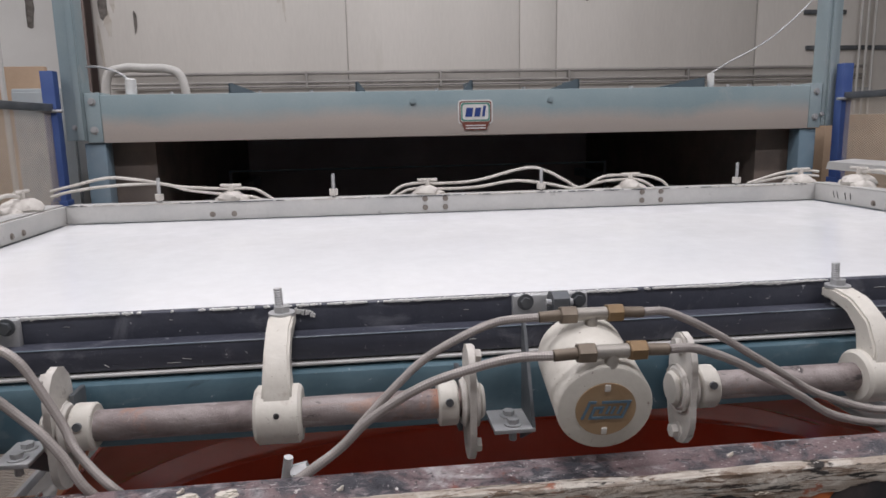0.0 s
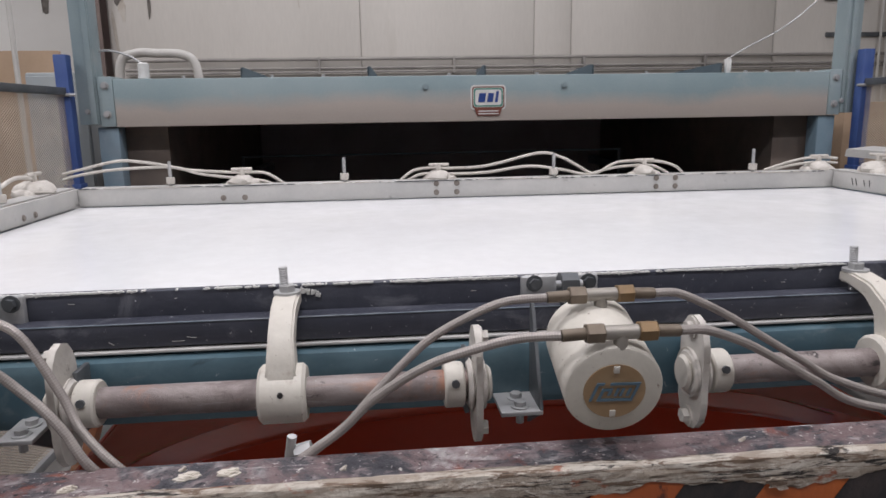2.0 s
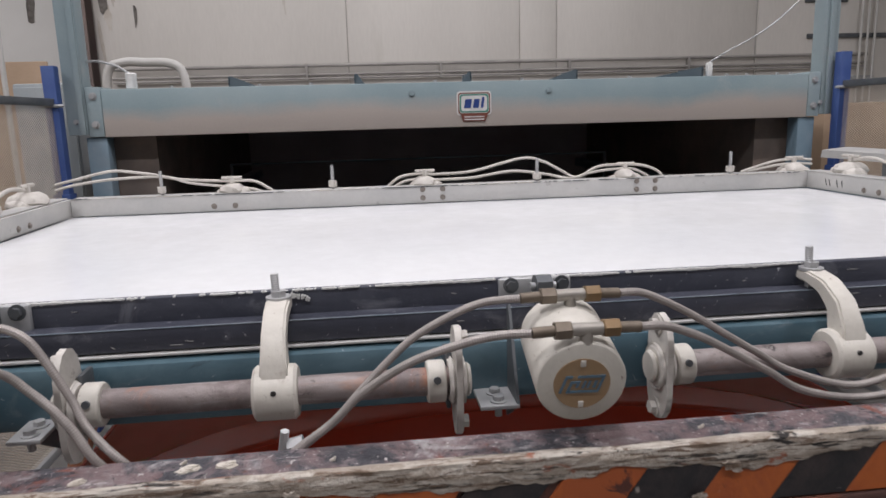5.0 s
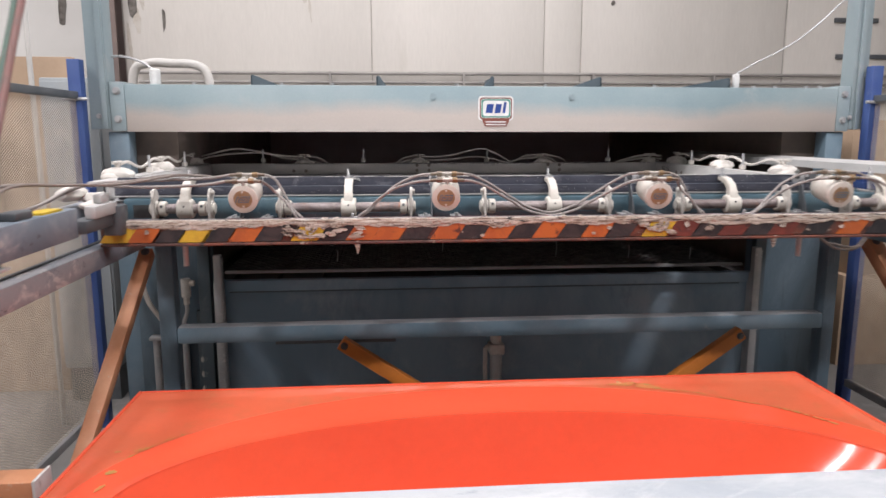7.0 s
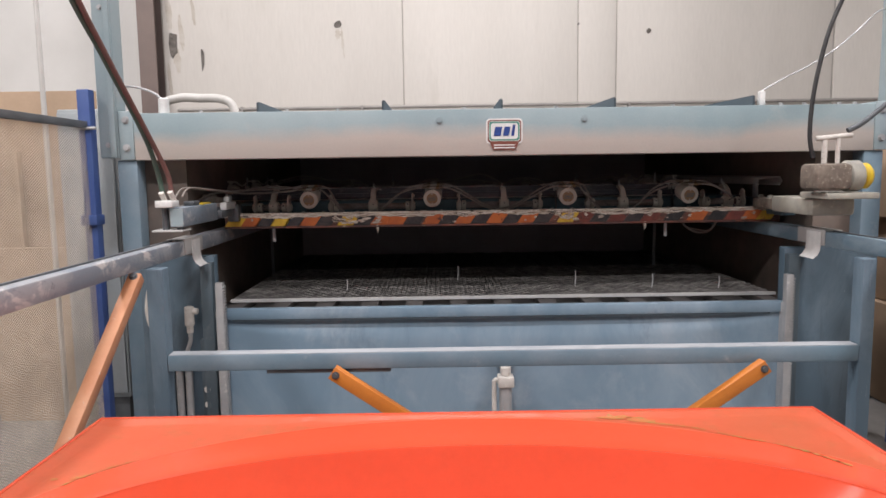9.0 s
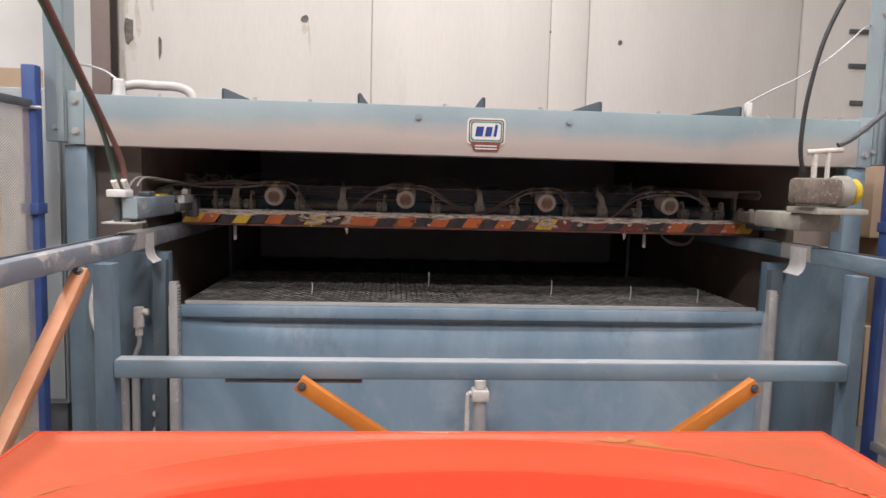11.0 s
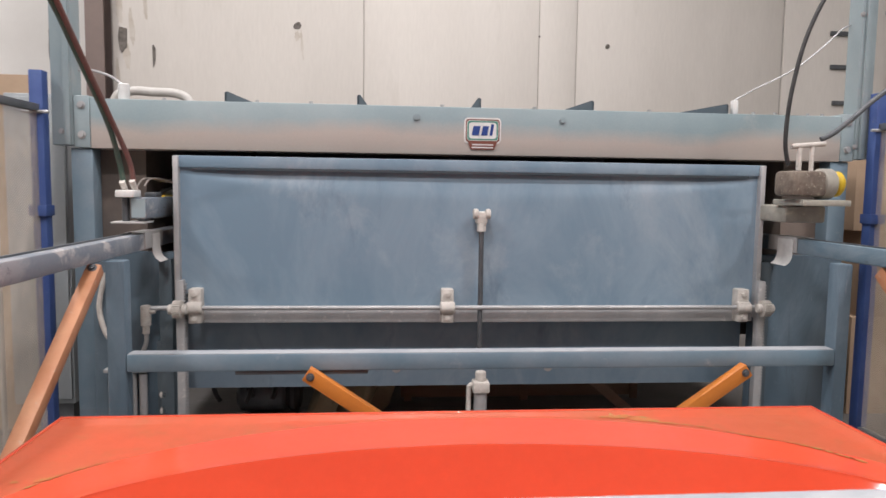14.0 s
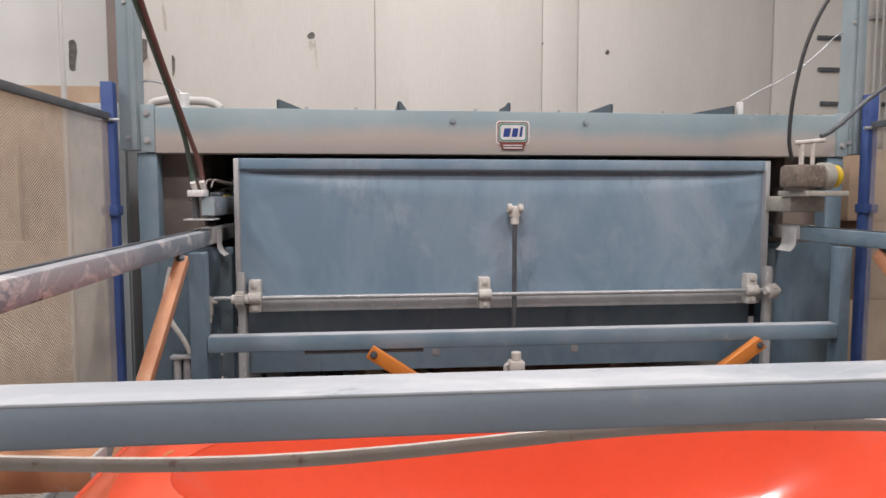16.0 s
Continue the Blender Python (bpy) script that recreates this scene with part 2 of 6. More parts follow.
M_FRONTTOP = layered("pale_tube_top", (0.38, 0.40, 0.42), [((0.30, 0.33, 0.36), 4, (0.5, 1, 1), 0.47, 0.15, 7), ((0.47, 0.48, 0.49), 9, (0.4, 1, 1), 0.52, 0.14, 9), ((0.20, 0.23, 0.27), 12, (0.5, 1, 1), 0.63, 0.08, 8)], 0.55, 0.0, 0.2, 90)
M_BARTOP = layered("scraped_bar_top", (0.055, 0.055, 0.066), [((0.19, 0.135, 0.138), 9, (1, 1, 1), 0.46, 0.08, 6), ((0.24, 0.20, 0.205), 60, (0.6, 1, 1), 0.52, 0.12, 9), ((0.22, 0.07, 0.05), 16, (1, 1, 1), 0.58, 0.09, 9), ((0.46, 0.44, 0.44), 14, (1, 1.4, 1), 0.55, 0.14, 10), ((0.60, 0.57, 0.55), 45, (0.25, 2.2, 1), 0.65, 0.04, 6), ((0.66, 0.63, 0.60), 150, (1, 1, 1), 0.62, 0.05, 4), ((0.015, 0.015, 0.02), 110, (1, 1, 1), 0.58, 0.06, 5)], 0.5, 0.1, 0.9, 170)
M_BARFACE = layered("smeared_bar_face", (0.10, 0.05, 0.042), [((0.20, 0.07, 0.045), 9, (1, 1, 1), 0.48, 0.12, 6), ((0.03, 0.028, 0.03), 12, (0.7, 1, 1), 0.55, 0.10, 8), ((0.42, 0.37, 0.31), 24, (0.5, 1, 1.5), 0.60, 0.06, 9)], 0.6, 0.0, 0.5, 80)
M_RESIN = layered("dried_resin", (0.44, 0.375, 0.31), [((0.64, 0.59, 0.52), 40, (0.4, 1, 2.2), 0.48, 0.08, 9), ((0.20, 0.14, 0.10), 70, (0.22, 1, 2.4), 0.53, 0.05, 8), ((0.03, 0.026, 0.024), 48, (0.25, 1, 2.4), 0.55, 0.05, 10), ((0.40, 0.15, 0.09), 26, (0.6, 1, 1.5), 0.60, 0.06, 8), ((0.70, 0.66, 0.60), 150, (0.5, 1, 1.4), 0.61, 0.05, 5)], 0.75, 0.0, 1.0, 110, 0.006)
M_DRIP = mat("pale_resin_drip", (0.66, 0.62, 0.55), (0.58, 0.53, 0.46), 0.5, scale=60, bump=0.4, fine=160)
M_STRIPEO = layered("stripe_orange", (0.50, 0.13, 0.03), [((0.40, 0.10, 0.03), 12, (1, 1, 1), 0.45, 0.15, 7), ((0.10, 0.035, 0.025), 22, (1, 1, 1), 0.60, 0.06, 9), ((0.50, 0.42, 0.34), 40, (0.6, 1, 1), 0.67, 0.05, 7)], 0.5, 0.0, 0.3, 90)
M_STRIPEK = layered("stripe_black", (0.022, 0.022, 0.025), [((0.05, 0.04, 0.04), 14, (1, 1, 1), 0.45, 0.15, 7), ((0.36, 0.32, 0.29), 34, (0.6, 1, 1), 0.66, 0.06, 8)], 0.5, 0.0, 0.3, 90)
M_STRIPED = layered("stripe_dark_red", (0.13, 0.035, 0.028), [((0.20, 0.05, 0.035), 14, (1, 1, 1), 0.45, 0.15, 7), ((0.03, 0.025, 0.025), 20, (1, 1, 1), 0.58, 0.06, 9), ((0.46, 0.36, 0.30), 34, (0.6, 1, 1), 0.64, 0.05, 7)], 0.5, 0.0, 0.3, 90)
M_STRIPEY = layered("stripe_yellow", (0.65, 0.42, 0.04), [((0.52, 0.32, 0.04), 14, (1, 1, 1), 0.45, 0.15, 7), ((0.30, 0.12, 0.05), 22, (1, 1, 1), 0.58, 0.06, 9), ((0.60, 0.54, 0.45), 40, (0.6, 1, 1), 0.66, 0.05, 7)], 0.5, 0.0, 0.3, 90)
# lining toned pale to lift the dark interior, standing in for glare
M_DARK = mat("lifted_oven_lining", (0.46, 0.42, 0.43), (0.54, 0.50, 0.51), 0.8, scale=2.5, stain=(0.24, 0.22, 0.22), amount=0.2, edge=0.3)
M_DARKBLUE = mat("dark_blue_panel", (0.07, 0.10, 0.12), (0.10, 0.13, 0.15), 0.6, scale=3, stain=(0.2, 0.22, 0.23), amount=0.25, edge=0.3)
M_FADEDSIDE = mat("heat_browned_side", (0.23, 0.18, 0.15), (0.15, 0.125, 0.11), 0.6, scale=3, edge=0.3, stain=(0.12, 0.11, 0.11), amount=0.35)
M_OUTRIG = layered("worn_outrigger_paint", (0.15, 0.19, 0.23), [((0.22, 0.25, 0.28), 6, (1, 1, 1), 0.45, 0.15, 7), ((0.42, 0.42, 0.42), 11, (1, 0.6, 1), 0.58, 0.10, 9), ((0.07, 0.07, 0.08), 15, (1, 0.6, 1), 0.60, 0.08, 8)], 0.5, 0.0, 0.3, 90)
M_GRIDWIRE = mat("dusted_grid_wire", (0.20, 0.19, 0.18), (0.035, 0.033, 0.031), 0.8, scale=14)
M_EXPANDED = mat("expanded_metal", (0.50, 0.43, 0.35), (0.38, 0.33, 0.27), 0.6, metal=0.2, scale=9)
M_BLACKRUB = mat("black_rubber", (0.02, 0.02, 0.022), (0.04, 0.04, 0.04), 0.5, scale=20)
M_HOSERED = mat("red_hose", (0.19, 0.085, 0.075), (0.15, 0.08, 0.07), 0.5, scale=20)
M_HOSEGREEN = mat("green_hose", (0.06, 0.12, 0.09), (0.08, 0.11, 0.09), 0.5, scale=20)
M_PVC = mat("grey_pvc", (0.62, 0.61, 0.58), (0.54, 0.53, 0.50), 0.5, scale=6, bump=0.1)
M_COLUMN = mat("primed_column", (0.17, 0.13, 0.12), (0.22, 0.17, 0.15), 0.6, scale=2, stain=(0.32, 0.28, 0.26), amount=0.3, edge=0.3)
M_CARDBOARD = mat("cardboard", (0.50, 0.36, 0.25), (0.42, 0.305, 0.21), 0.85, scale=2, bump=0.15)
M_CABINET = mat("pale_cabinet", (0.36, 0.40, 0.42), (0.42, 0.44, 0.44), 0.5, scale=2)
M_YELLOW = mat("yellow_cap", (0.70, 0.48, 0.03), None, 0.45, scale=20)
M_MOTOR = mat("dirty_motor", (0.14, 0.11, 0.09), (0.24, 0.20, 0.16), 0.75, scale=25, bump=0.6, stain=(0.42, 0.37, 0.29), amount=0.35)
M_ARM = mat("dusty_arm", (0.40, 0.38, 0.32), (0.30, 0.29, 0.26), 0.6, scale=12, stain=(0.5, 0.46, 0.38), amount=0.3)
M_MARK = mat("wall_scar", (0.10, 0.09, 0.08), (0.22, 0.20, 0.18), 0.9, scale=20)
M_OLIVE = mat("olive_cloth", (0.34, 0.27, 0.17), (0.26, 0.21, 0.14), 0.9, scale=9, bump=0.4, stain=(0.16, 0.12, 0.09), amount=0.3, edge=0.2)
M_BROWNWOOD = mat("brown_board_wood", (0.30, 0.20, 0.145), (0.22, 0.145, 0.105), 0.8, scale=5, bump=0.3, stretch=(0.2, 1, 1))
M_RUSTSCREW = mat("dull_screw", (0.20, 0.17, 0.15), (0.28, 0.25, 0.22), 0.5, metal=0.3, scale=40)
M_WALLPIPE = mat("dull_wall_pipe", (0.40, 0.38, 0.355), (0.30, 0.285, 0.27), 0.6, scale=4, bump=0.1)
M_BLUERAIL = layered("worn_blue_tube", (0.15, 0.225, 0.28), [((0.21, 0.28, 0.33), 5, (1, 0.5, 1), 0.46, 0.12, 7), ((0.42, 0.44, 0.45), 9, (1, 0.6, 1), 0.60, 0.09, 9), ((0.09, 0.10, 0.12), 14, (1, 0.5, 1), 0.64, 0.07, 9)], 0.42, 0.1, 0.25, 90)
M_STAIN = mat("rust_stain", (0.50, 0.45, 0.385), (0.60, 0.565, 0.51), 0.9, scale=6, bump=0.1, stain=(0.36, 0.30, 0.25), amount=0.35, edge=0.2)
M_JAMB = layered("streaked_jamb_paint", (0.098, 0.148, 0.190), [((0.145, 0.20, 0.245), 4, (1, 1, 0.3), 0.45, 0.18, 6), ((0.085, 0.12, 0.155), 7, (1, 1, 0.15), 0.56, 0.12, 7), ((0.42, 0.45, 0.48), 9, (1.6, 1, 0.22), 0.63, 0.10, 9), ((0.50, 0.50, 0.50), 70, (1, 1, 0.5), 0.69, 0.05, 5)], 0.45, 0.0, 0.15, 80)
M_SOOT = mat("grey_soot", (0.085, 0.078, 0.076), (0.13, 0.12, 0.115), 0.9, scale=5, bump=0.3)
M_DARKSTEEL = mat("dark_steel", (0.10, 0.11, 0.12), (0.15, 0.16, 0.17), 0.5, metal=0.4, scale=10)
M_LAMP = glow("lamp_diffuser", (1.0, 0.98, 0.94), 6.0)


# ---------------------------------------------------------------- mesh tools
def box(bm, x0, x1, y0, y1, z0, z1, bevel=0.0, m=None):
    t = bmesh.ops.create_cube(bm, size=1.0, matrix=(m or Matrix()) @ Matrix.Translation(((x0 + x1) / 2, (y0 + y1) / 2, (z0 + z1) / 2)) @ Matrix.Diagonal((x1 - x0, y1 - y0, z1 - z0, 1)))
    if bevel:
        edges = {e for v in t["verts"] for e in v.link_edges}
        bmesh.ops.bevel(bm, geom=list(edges), offset=bevel, segments=2, affect="EDGES", profile=0.5)
    return bm


def sweep(bm, pts, r, n=8, cap=True, radii=None):
    """A round section carried along points."""
    pts = [Vector(p) for p in pts]
    rings, side = [], None
    for i, p in enumerate(pts):
        d = (pts[min(i + 1, len(pts) - 1)] - pts[max(i - 1, 0)]).normalized()
        if side is None:
            side = d.orthogonal().normalized()
        side = (side - d * side.dot(d)).normalized()
        up = d.cross(side)
        rr = radii[i] if radii else r
        rings.append([bm.verts.new(p + rr * (math.cos(a) * side + math.sin(a) * up)) for a in (2 * math.pi * k / n for k in range(n))])
    for a, b in zip(rings, rings[1:]):
        for k in range(n):
            bm.faces.new((a[k], a[(k + 1) % n], b[(k + 1) % n], b[k]))
    if cap:
        bm.faces.new(rings[0][::-1])
        bm.faces.new(rings[-1])
    return bm


def braided(bm, pts, r, n=10, pitch=0.0014, strands=20):
    """A round hose whose texture space winds round it both ways, for a woven look."""
    sweep(bm, pts, r, n, cap=False)
    uv = bm.loops.layers.uv.new("weave")
    run, total = [0.0], 0.0
    pts = [Vector(p) for p in pts]
    for a, b in zip(pts, pts[1:]):
        total += (b - a).length
        run.append(total)
    bm.faces.ensure_lookup_table()
    i = 0
    for a in range(len(pts) - 1):
        for k in range(n):
            f = bm.faces[i]
            for lp, (ring_no, kk) in zip(f.loops, ((a, k), (a, k + 1), (a + 1, k + 1), (a + 1, k))):
                u, v = run[ring_no] / pitch / 2, kk / n * strands
                lp[uv].uv = (u + v, u - v)
            i += 1
    return bm


def rod(bm, p, q, r, n=16, chamfer=0.0):
    p, q = Vector(p), Vector(q)
    if chamfer:
        d = (q - p).normalized() * chamfer
        return sweep(bm, [p, p + d, q - d, q], r, n, radii=[r - chamfer, r, r, r - chamfer])
    return sweep(bm, [p, q], r, n)


def bolt(bm, p, axis, r=0.009, h=0.007, n=6):
    a = Vector(axis).normalized()
    rod(bm, p, Vector(p) + a * 0.25 * h, r * 1.5, 12)
    return rod(bm, p, Vector(p) + a * h, r, n)


def plate(bm, outline, axis, lo, hi):
    """A flat outline in the two other axes, thickened along an axis."""
    def at(u, v, w):
        return {"x": (w, u, v), "y": (u, w, v), "z": (u, v, w)}[axis]
    a = [bm.verts.new(at(u, v, lo)) for u, v in outline]
    b = [bm.verts.new(at(u, v, hi)) for u, v in outline]
    bm.faces.new(a)
    bm.faces.new(b[::-1])
    for k in range(len(a)):
        bm.faces.new((a[k], b[k], b[(k + 1) % len(a)], a[(k + 1) % len(a)]))
    bmesh.ops.recalc_face_normals(bm, faces=bm.faces)
    return bm


def fan(bm, outline, axis, lo, hi):
    """Like plate(), for ragged outlines: every face is fanned from the middle."""
    def at(u, v, w):
        return {"x": (w, u, v), "y": (u, w, v), "z": (u, v, w)}[axis]
    n = len(outline)
    cu, cv = sum(o[0] for o in outline) / n, sum(o[1] for o in outline) / n
    rings = [[bm.verts.new(at(u, v, w)) for u, v in outline] for w in (lo, hi)]
    mids = [bm.verts.new(at(cu, cv, w)) for w in (lo, hi)]
    for k in range(n):
        j = (k + 1) % n
        bm.faces.new((rings[0][k], rings[0][j], mids[0]))
        bm.faces.new((rings[1][j], rings[1][k], mids[1]))
        bm.faces.new((rings[0][k], rings[1][k], rings[1][j], rings[0][j]))
    return bm


def blob(cx, cy, w, h, turn=0.0, seed=1, n=16):
    r = random.Random(seed)
    c, s_ = math.cos(radians(turn)), math.sin(radians(turn))
    out = []
    for k in range(n):
        a = 2 * math.pi * k / n
        q = 0.65 + 0.5 * r.random()
        u, v = w * q * math.cos(a), h * q * math.sin(a)
        out.append((cx + u * c - v * s_, cy + u * s_ + v * c))
    return out


def spline(pts, steps=6):
    """Catmull-Rom points through the given ones."""
    pts = [Vector(p) for p in pts]
    out = []
    for i in range(len(pts) - 1):
        a, b, c, d = pts[max(i - 1, 0)], pts[i], pts[i + 1], pts[min(i + 2, len(pts) - 1)]
        for k in range(steps):
            t = k / steps
            out.append(0.5 * (2 * b + (c - a) * t + (2 * a - 5 * b + 4 * c - d) * t * t + (3 * b - a - 3 * c + d) * t ** 3))
    return out + [pts[-1]]


def smooth01(v):
    v = max(0.0, min(1.0, v))
    return v * v * (3 - 2 * v)


def finish(bm, name, material, smooth=True):
    bmesh.ops.recalc_face_normals(bm, faces=bm.faces)
    me = bpy.data.meshes.new(name)
    bm.to_mesh(me)
    bm.free()
    me.materials.append(material)
    if smooth:
        for p in me.polygons:
            p.use_smooth = True
        me.set_sharp_from_angle(angle=radians(35))
    return me


def part(name, bm, material, parent, label="", smooth=True, kind_=""):
    ob = new(name, finish(bm, name, material, smooth))
    ob.parent = parent
    return tagged(ob, label, kind=kind_)


def solid(name, bm, material, label, category="", kind="", group="", smooth=True):
    return tagged(new(name, finish(bm, name, material, smooth)), label, category, group, kind)


def holder(name, label, category, group="", kind=""):
    ob = new(name)
    ob.empty_display_size = 0.1
    return tagged(ob, label, category, group, kind)


def B():
    return bmesh.new()


def wires(bm, u0, u1, v0, v1, pitch, slope, place, half=0.0015):
    """Crossing slanted wires that fill a rectangle; place(u, v, w) puts them in the room."""
    for sgn in (1, -1):
        span = (v1 - v0) / slope
        u = u0 - span
        while u < u1 + span:
            a, b = (u, v0), (u + span, v1)
            if sgn < 0:
                a, b = (u + span, v0), (u, v1)
            ua, va, ub, vb = a[0], a[1], b[0], b[1]
            k0, k1 = 0.0, 1.0
            d = ub - ua
            lo, hi = sorted(((u0 - ua) / d, (u1 - ua) / d))
            k0, k1 = max(k0, lo), min(k1, hi)
            if k1 - k0 > 0.01:
                p, q = (ua + d * k0, va + (vb - va) * k0), (ua + d * k1, va + (vb - va) * k1)
                nrm = Vector((-(q[1] - p[1]), q[0] - p[0])).normalized() * half
                ring = []
                for e in (p, q):
                    ring.append([bm.verts.new(place(e[0] + nrm.x, e[1] + nrm.y, 0)), bm.verts.new(place(e[0], e[1], half * 1.5)), bm.verts.new(place(e[0] - nrm.x, e[1] - nrm.y, 0))])
                for i in range(3):
                    bm.faces.new((ring[0][i], ring[0][(i + 1) % 3], ring[1][(i + 1) % 3], ring[1][i]))
            u += pitch
    return bm


# ---------------------------------------------------------------- hall
WALL_Y = 7.4
solid("floor", box(B(), -12, 12, -9, 12, -0.2, 0), M_FLOOR, "grey stained concrete factory floor", kind="structure")
SEAMS = [-3.05, -0.451, 1.447, 1.866, 4.234, 6.4]
wall_back = holder("wall_north", "off-white precast concrete wall with vertical joints", "", kind="structure")
GAPS = [0.018, 0.005, 0.004, 0.005, 0.013, 0.006, 0.018]
for a, b, ga, gb in zip(SEAMS, SEAMS[1:] + [12.0], GAPS, GAPS[1:]):
    part("panel", box(B(), a + ga, b - gb, WALL_Y, WALL_Y + 0.2, 0, 7.0, 0.008), M_WALL, wall_back)
part("joint", box(B(), -3.05, 12, WALL_Y + 0.02, WALL_Y + 0.22, 0, 7.0), M_SEAM, wall_back)
solid("wall_white", box(B(), -12, -3.24, WALL_Y + 0.5, WALL_Y + 0.7, 0, 7.0), M_WALL_WHITE, "bright white painted wall behind the column", kind="structure")
solid("wall_west", box(B(), -9.2, -9, -9, 12, 0, 7.0), M_WALL_WHITE, "white painted side wall", kind="structure")
solid("wall_east", box(B(), 9, 9.2, -9, 12, 0, 7.0), M_WALL, "off-white side wall", kind="structure")
# wall behind the camera, never in view; its grey damps the bounce light
solid("wall_south", box(B(), -9, 9, -7.2, -7, 0, 7.0), M_GREYWALL, "unseen near-end wall, grey to reduce bounced light", kind="structure")
solid("ceiling", box(B(), -9, 9, -7, 8.3, 7.0, 7.1), M_CEIL, "pale factory ceiling", kind="structure")

col = holder("steel_column", "brown primed steel column against the wall", "column", kind="structure")
part("flange", box(B(), -3.24, -3.06, WALL_Y - 0.16, WALL_Y - 0.14, 0, 7.0), M_COLUMN, col)
part("web", box(B(), -3.16, -3.14, WALL_Y - 0.14, WALL_Y + 0.1, 0, 7.0), M_COLUMN, col)
part("flange", box(B(), -3.24, -3.06, WALL_Y + 0.1, WALL_Y + 0.12, 0, 7.0), M_COLUMN, col)

rng = random.Random(4)


def scar(x, z, w, h, drip=0.0, y=WALL_Y):
    bm = B()
    n = 11
    pts = []
    for k in range(n):
        a = 2 * math.pi * k / n
        r = 0.7 + 0.5 * rng.random()
        pts.append((x + w * r * math.cos(a), z + h * r * math.sin(a) - (drip * rng.random() if math.sin(a) < -0.3 else 0)))
    plate(bm, pts, "y", y - 0.006, y - 0.002)
    return solid("wall_scar", bm, M_MARK, "dark chipped patch in the wall surface", "chip", smooth=False)


scar(-1.142, 3.06, 0.045, 0.045)
scar(2.21, 2.949, 0.025, 0.025)
scar(1.45, 3.03, 0.012, 0.012)
scar(-2.93, 2.9, 0.05, 0.12, 0.2)
scar(-2.62, 2.72, 0.02, 0.10, 0.1)
for z, x, ln in ((2.40, 5.07, 1.3), (3.171, 5.0, 0.30), (2.80, 5.02, 0.30)):
    solid("wall_slot", box(B(), x - 0.22, x + ln, WALL_Y - 0.03, WALL_Y - 0.002, z - 0.025, z + 0.025, 0.004), M_DARKSTEEL, "dark steel channel fixed to the wall", "channel")
scar(-3.85, 2.92, 0.05, 0.13, 0.1, WALL_Y + 0.5)
for x, z, w, h in ((-2.965, 3.22, 0.035, 0.20), (-2.90, 2.72, 0.04, 0.16), (-2.84, 3.00, 0.03, 0.20), (-2.70, 3.22, 0.02, 0.16), (-1.10, 2.86, 0.015, 0.16), (-1.15, 2.95, 0.03, 0.06), (-2.98, 2.45, 0.02, 0.22)):
    solid("rust_stain", fan(B(), blob(x, z, w, h, 4, int(100 * z), 22), "y", WALL_Y - 0.0018, WALL_Y - 0.0004), M_STAIN, "brown run-down stain on the pale wall", "stain", smooth=False)
ducts = holder("wall_conduits", "three thin grey conduits rising on the wall", "conduit")
for x in (5.47, 5.555, 5.645):
    part("pipe", rod(B(), (x, WALL_Y - 0.09, 0.0), (x, WALL_Y - 0.09, 6.9), 0.014, 8), M_PVC, ducts)
for z in (1.9, 3.4, 5.0):
    part("strap", box(B(), 5.43, 5.69, WALL_Y - 0.075, WALL_Y - 0.001, z, z + 0.04), M_GALV, ducts)

# ceiling lamps
lamp = holder("ceiling_lamp", "white high-bay ceiling lamp, switched on", "lamp", "ceiling lamps")
part("housing", box(B(), -0.38, 0.38, -0.17, 0.17, 0.03, 0.12, 0.01), M_SIGNWHITE, lamp)
part("diffuser", box(B(), -0.35, 0.35, -0.13, 0.13, 0.0, 0.03), M_LAMP, lamp, "glowing diffuser")
for dx in (-0.3, 0.3):
    part("hanger", rod(B(), (dx, 0, 0.12), (dx, 0, 0.70), 0.006, 6), M_GALV, lamp)
for i, (lx, ly) in enumerate(LAMP_SPOTS):
    m = pose(lx, ly, 6.3)
    if i == 0:
        lamp.matrix_basis = m
    else:
        copy_thing(lamp, m)
    data = bpy.data.lights.new("lamp_light", "AREA")
    data.shape, data.size, data.size_y, data.energy, data.color = "RECTANGLE", 0.7, 0.26, LAMP_WATTS, (1.0, 0.955, 0.985)
    light = new("lamp_light", data)
    light.matrix_basis = pose(lx, ly, 6.27)

# ---------------------------------------------------------------- oven
BY = 3.29
oven = holder("oven", "dusty blue steel thermoforming oven with a wide mouth", "oven")
part("header_beam", box(B(), -1.637, 2.15, BY, BY + 0.16, 1.542, 1.778, 0.004), M_HEADER, oven, "blue header beam, heat-faded to beige along its foot")
for x0, x1 in ((-1.71, -1.637), (2.15, 2.22)):
    p = part("end_plate", box(B(), x0, x1, BY - 0.006, BY + 0.16, 1.545, 1.79, 0.003), M_BEAM, oven)
    for z in (1.605, 1.745):
        part("bolt", bolt(B(), ((x0 + x1) / 2, BY - 0.006, z), (0, -1, 0), 0.013, 0.012), M_GALV, p)
for x in (-0.08, 0.659):
    part("bolt", bolt(B(), (x, BY, 1.722), (0, -1, 0), 0.012, 0.012), M_BEAM, oven)
for x0, x1, lip in ((-1.808, -1.712, -1.738), (2.222, 2.305, 2.248)):
    up = part("upright", box(B(), x0, x1, BY - 0.012, BY + 0.1, 1.555, 4.6, 0.006), M_BEAM, oven, "tall blue steel post with a raised flange")
    part("flange_lip", box(B(), lip - 0.008, lip + 0.022, BY - 0.030, BY - 0.0125, 1.556, 4.6, 0.003), M_BEAM, up)
    for z in (1.62, 2.30, 2.95):
        part("rivet", bolt(B(), (lip - 0.026, BY - 0.012, z), (0, -1, 0), 0.009, 0.008), M_GALV, up)
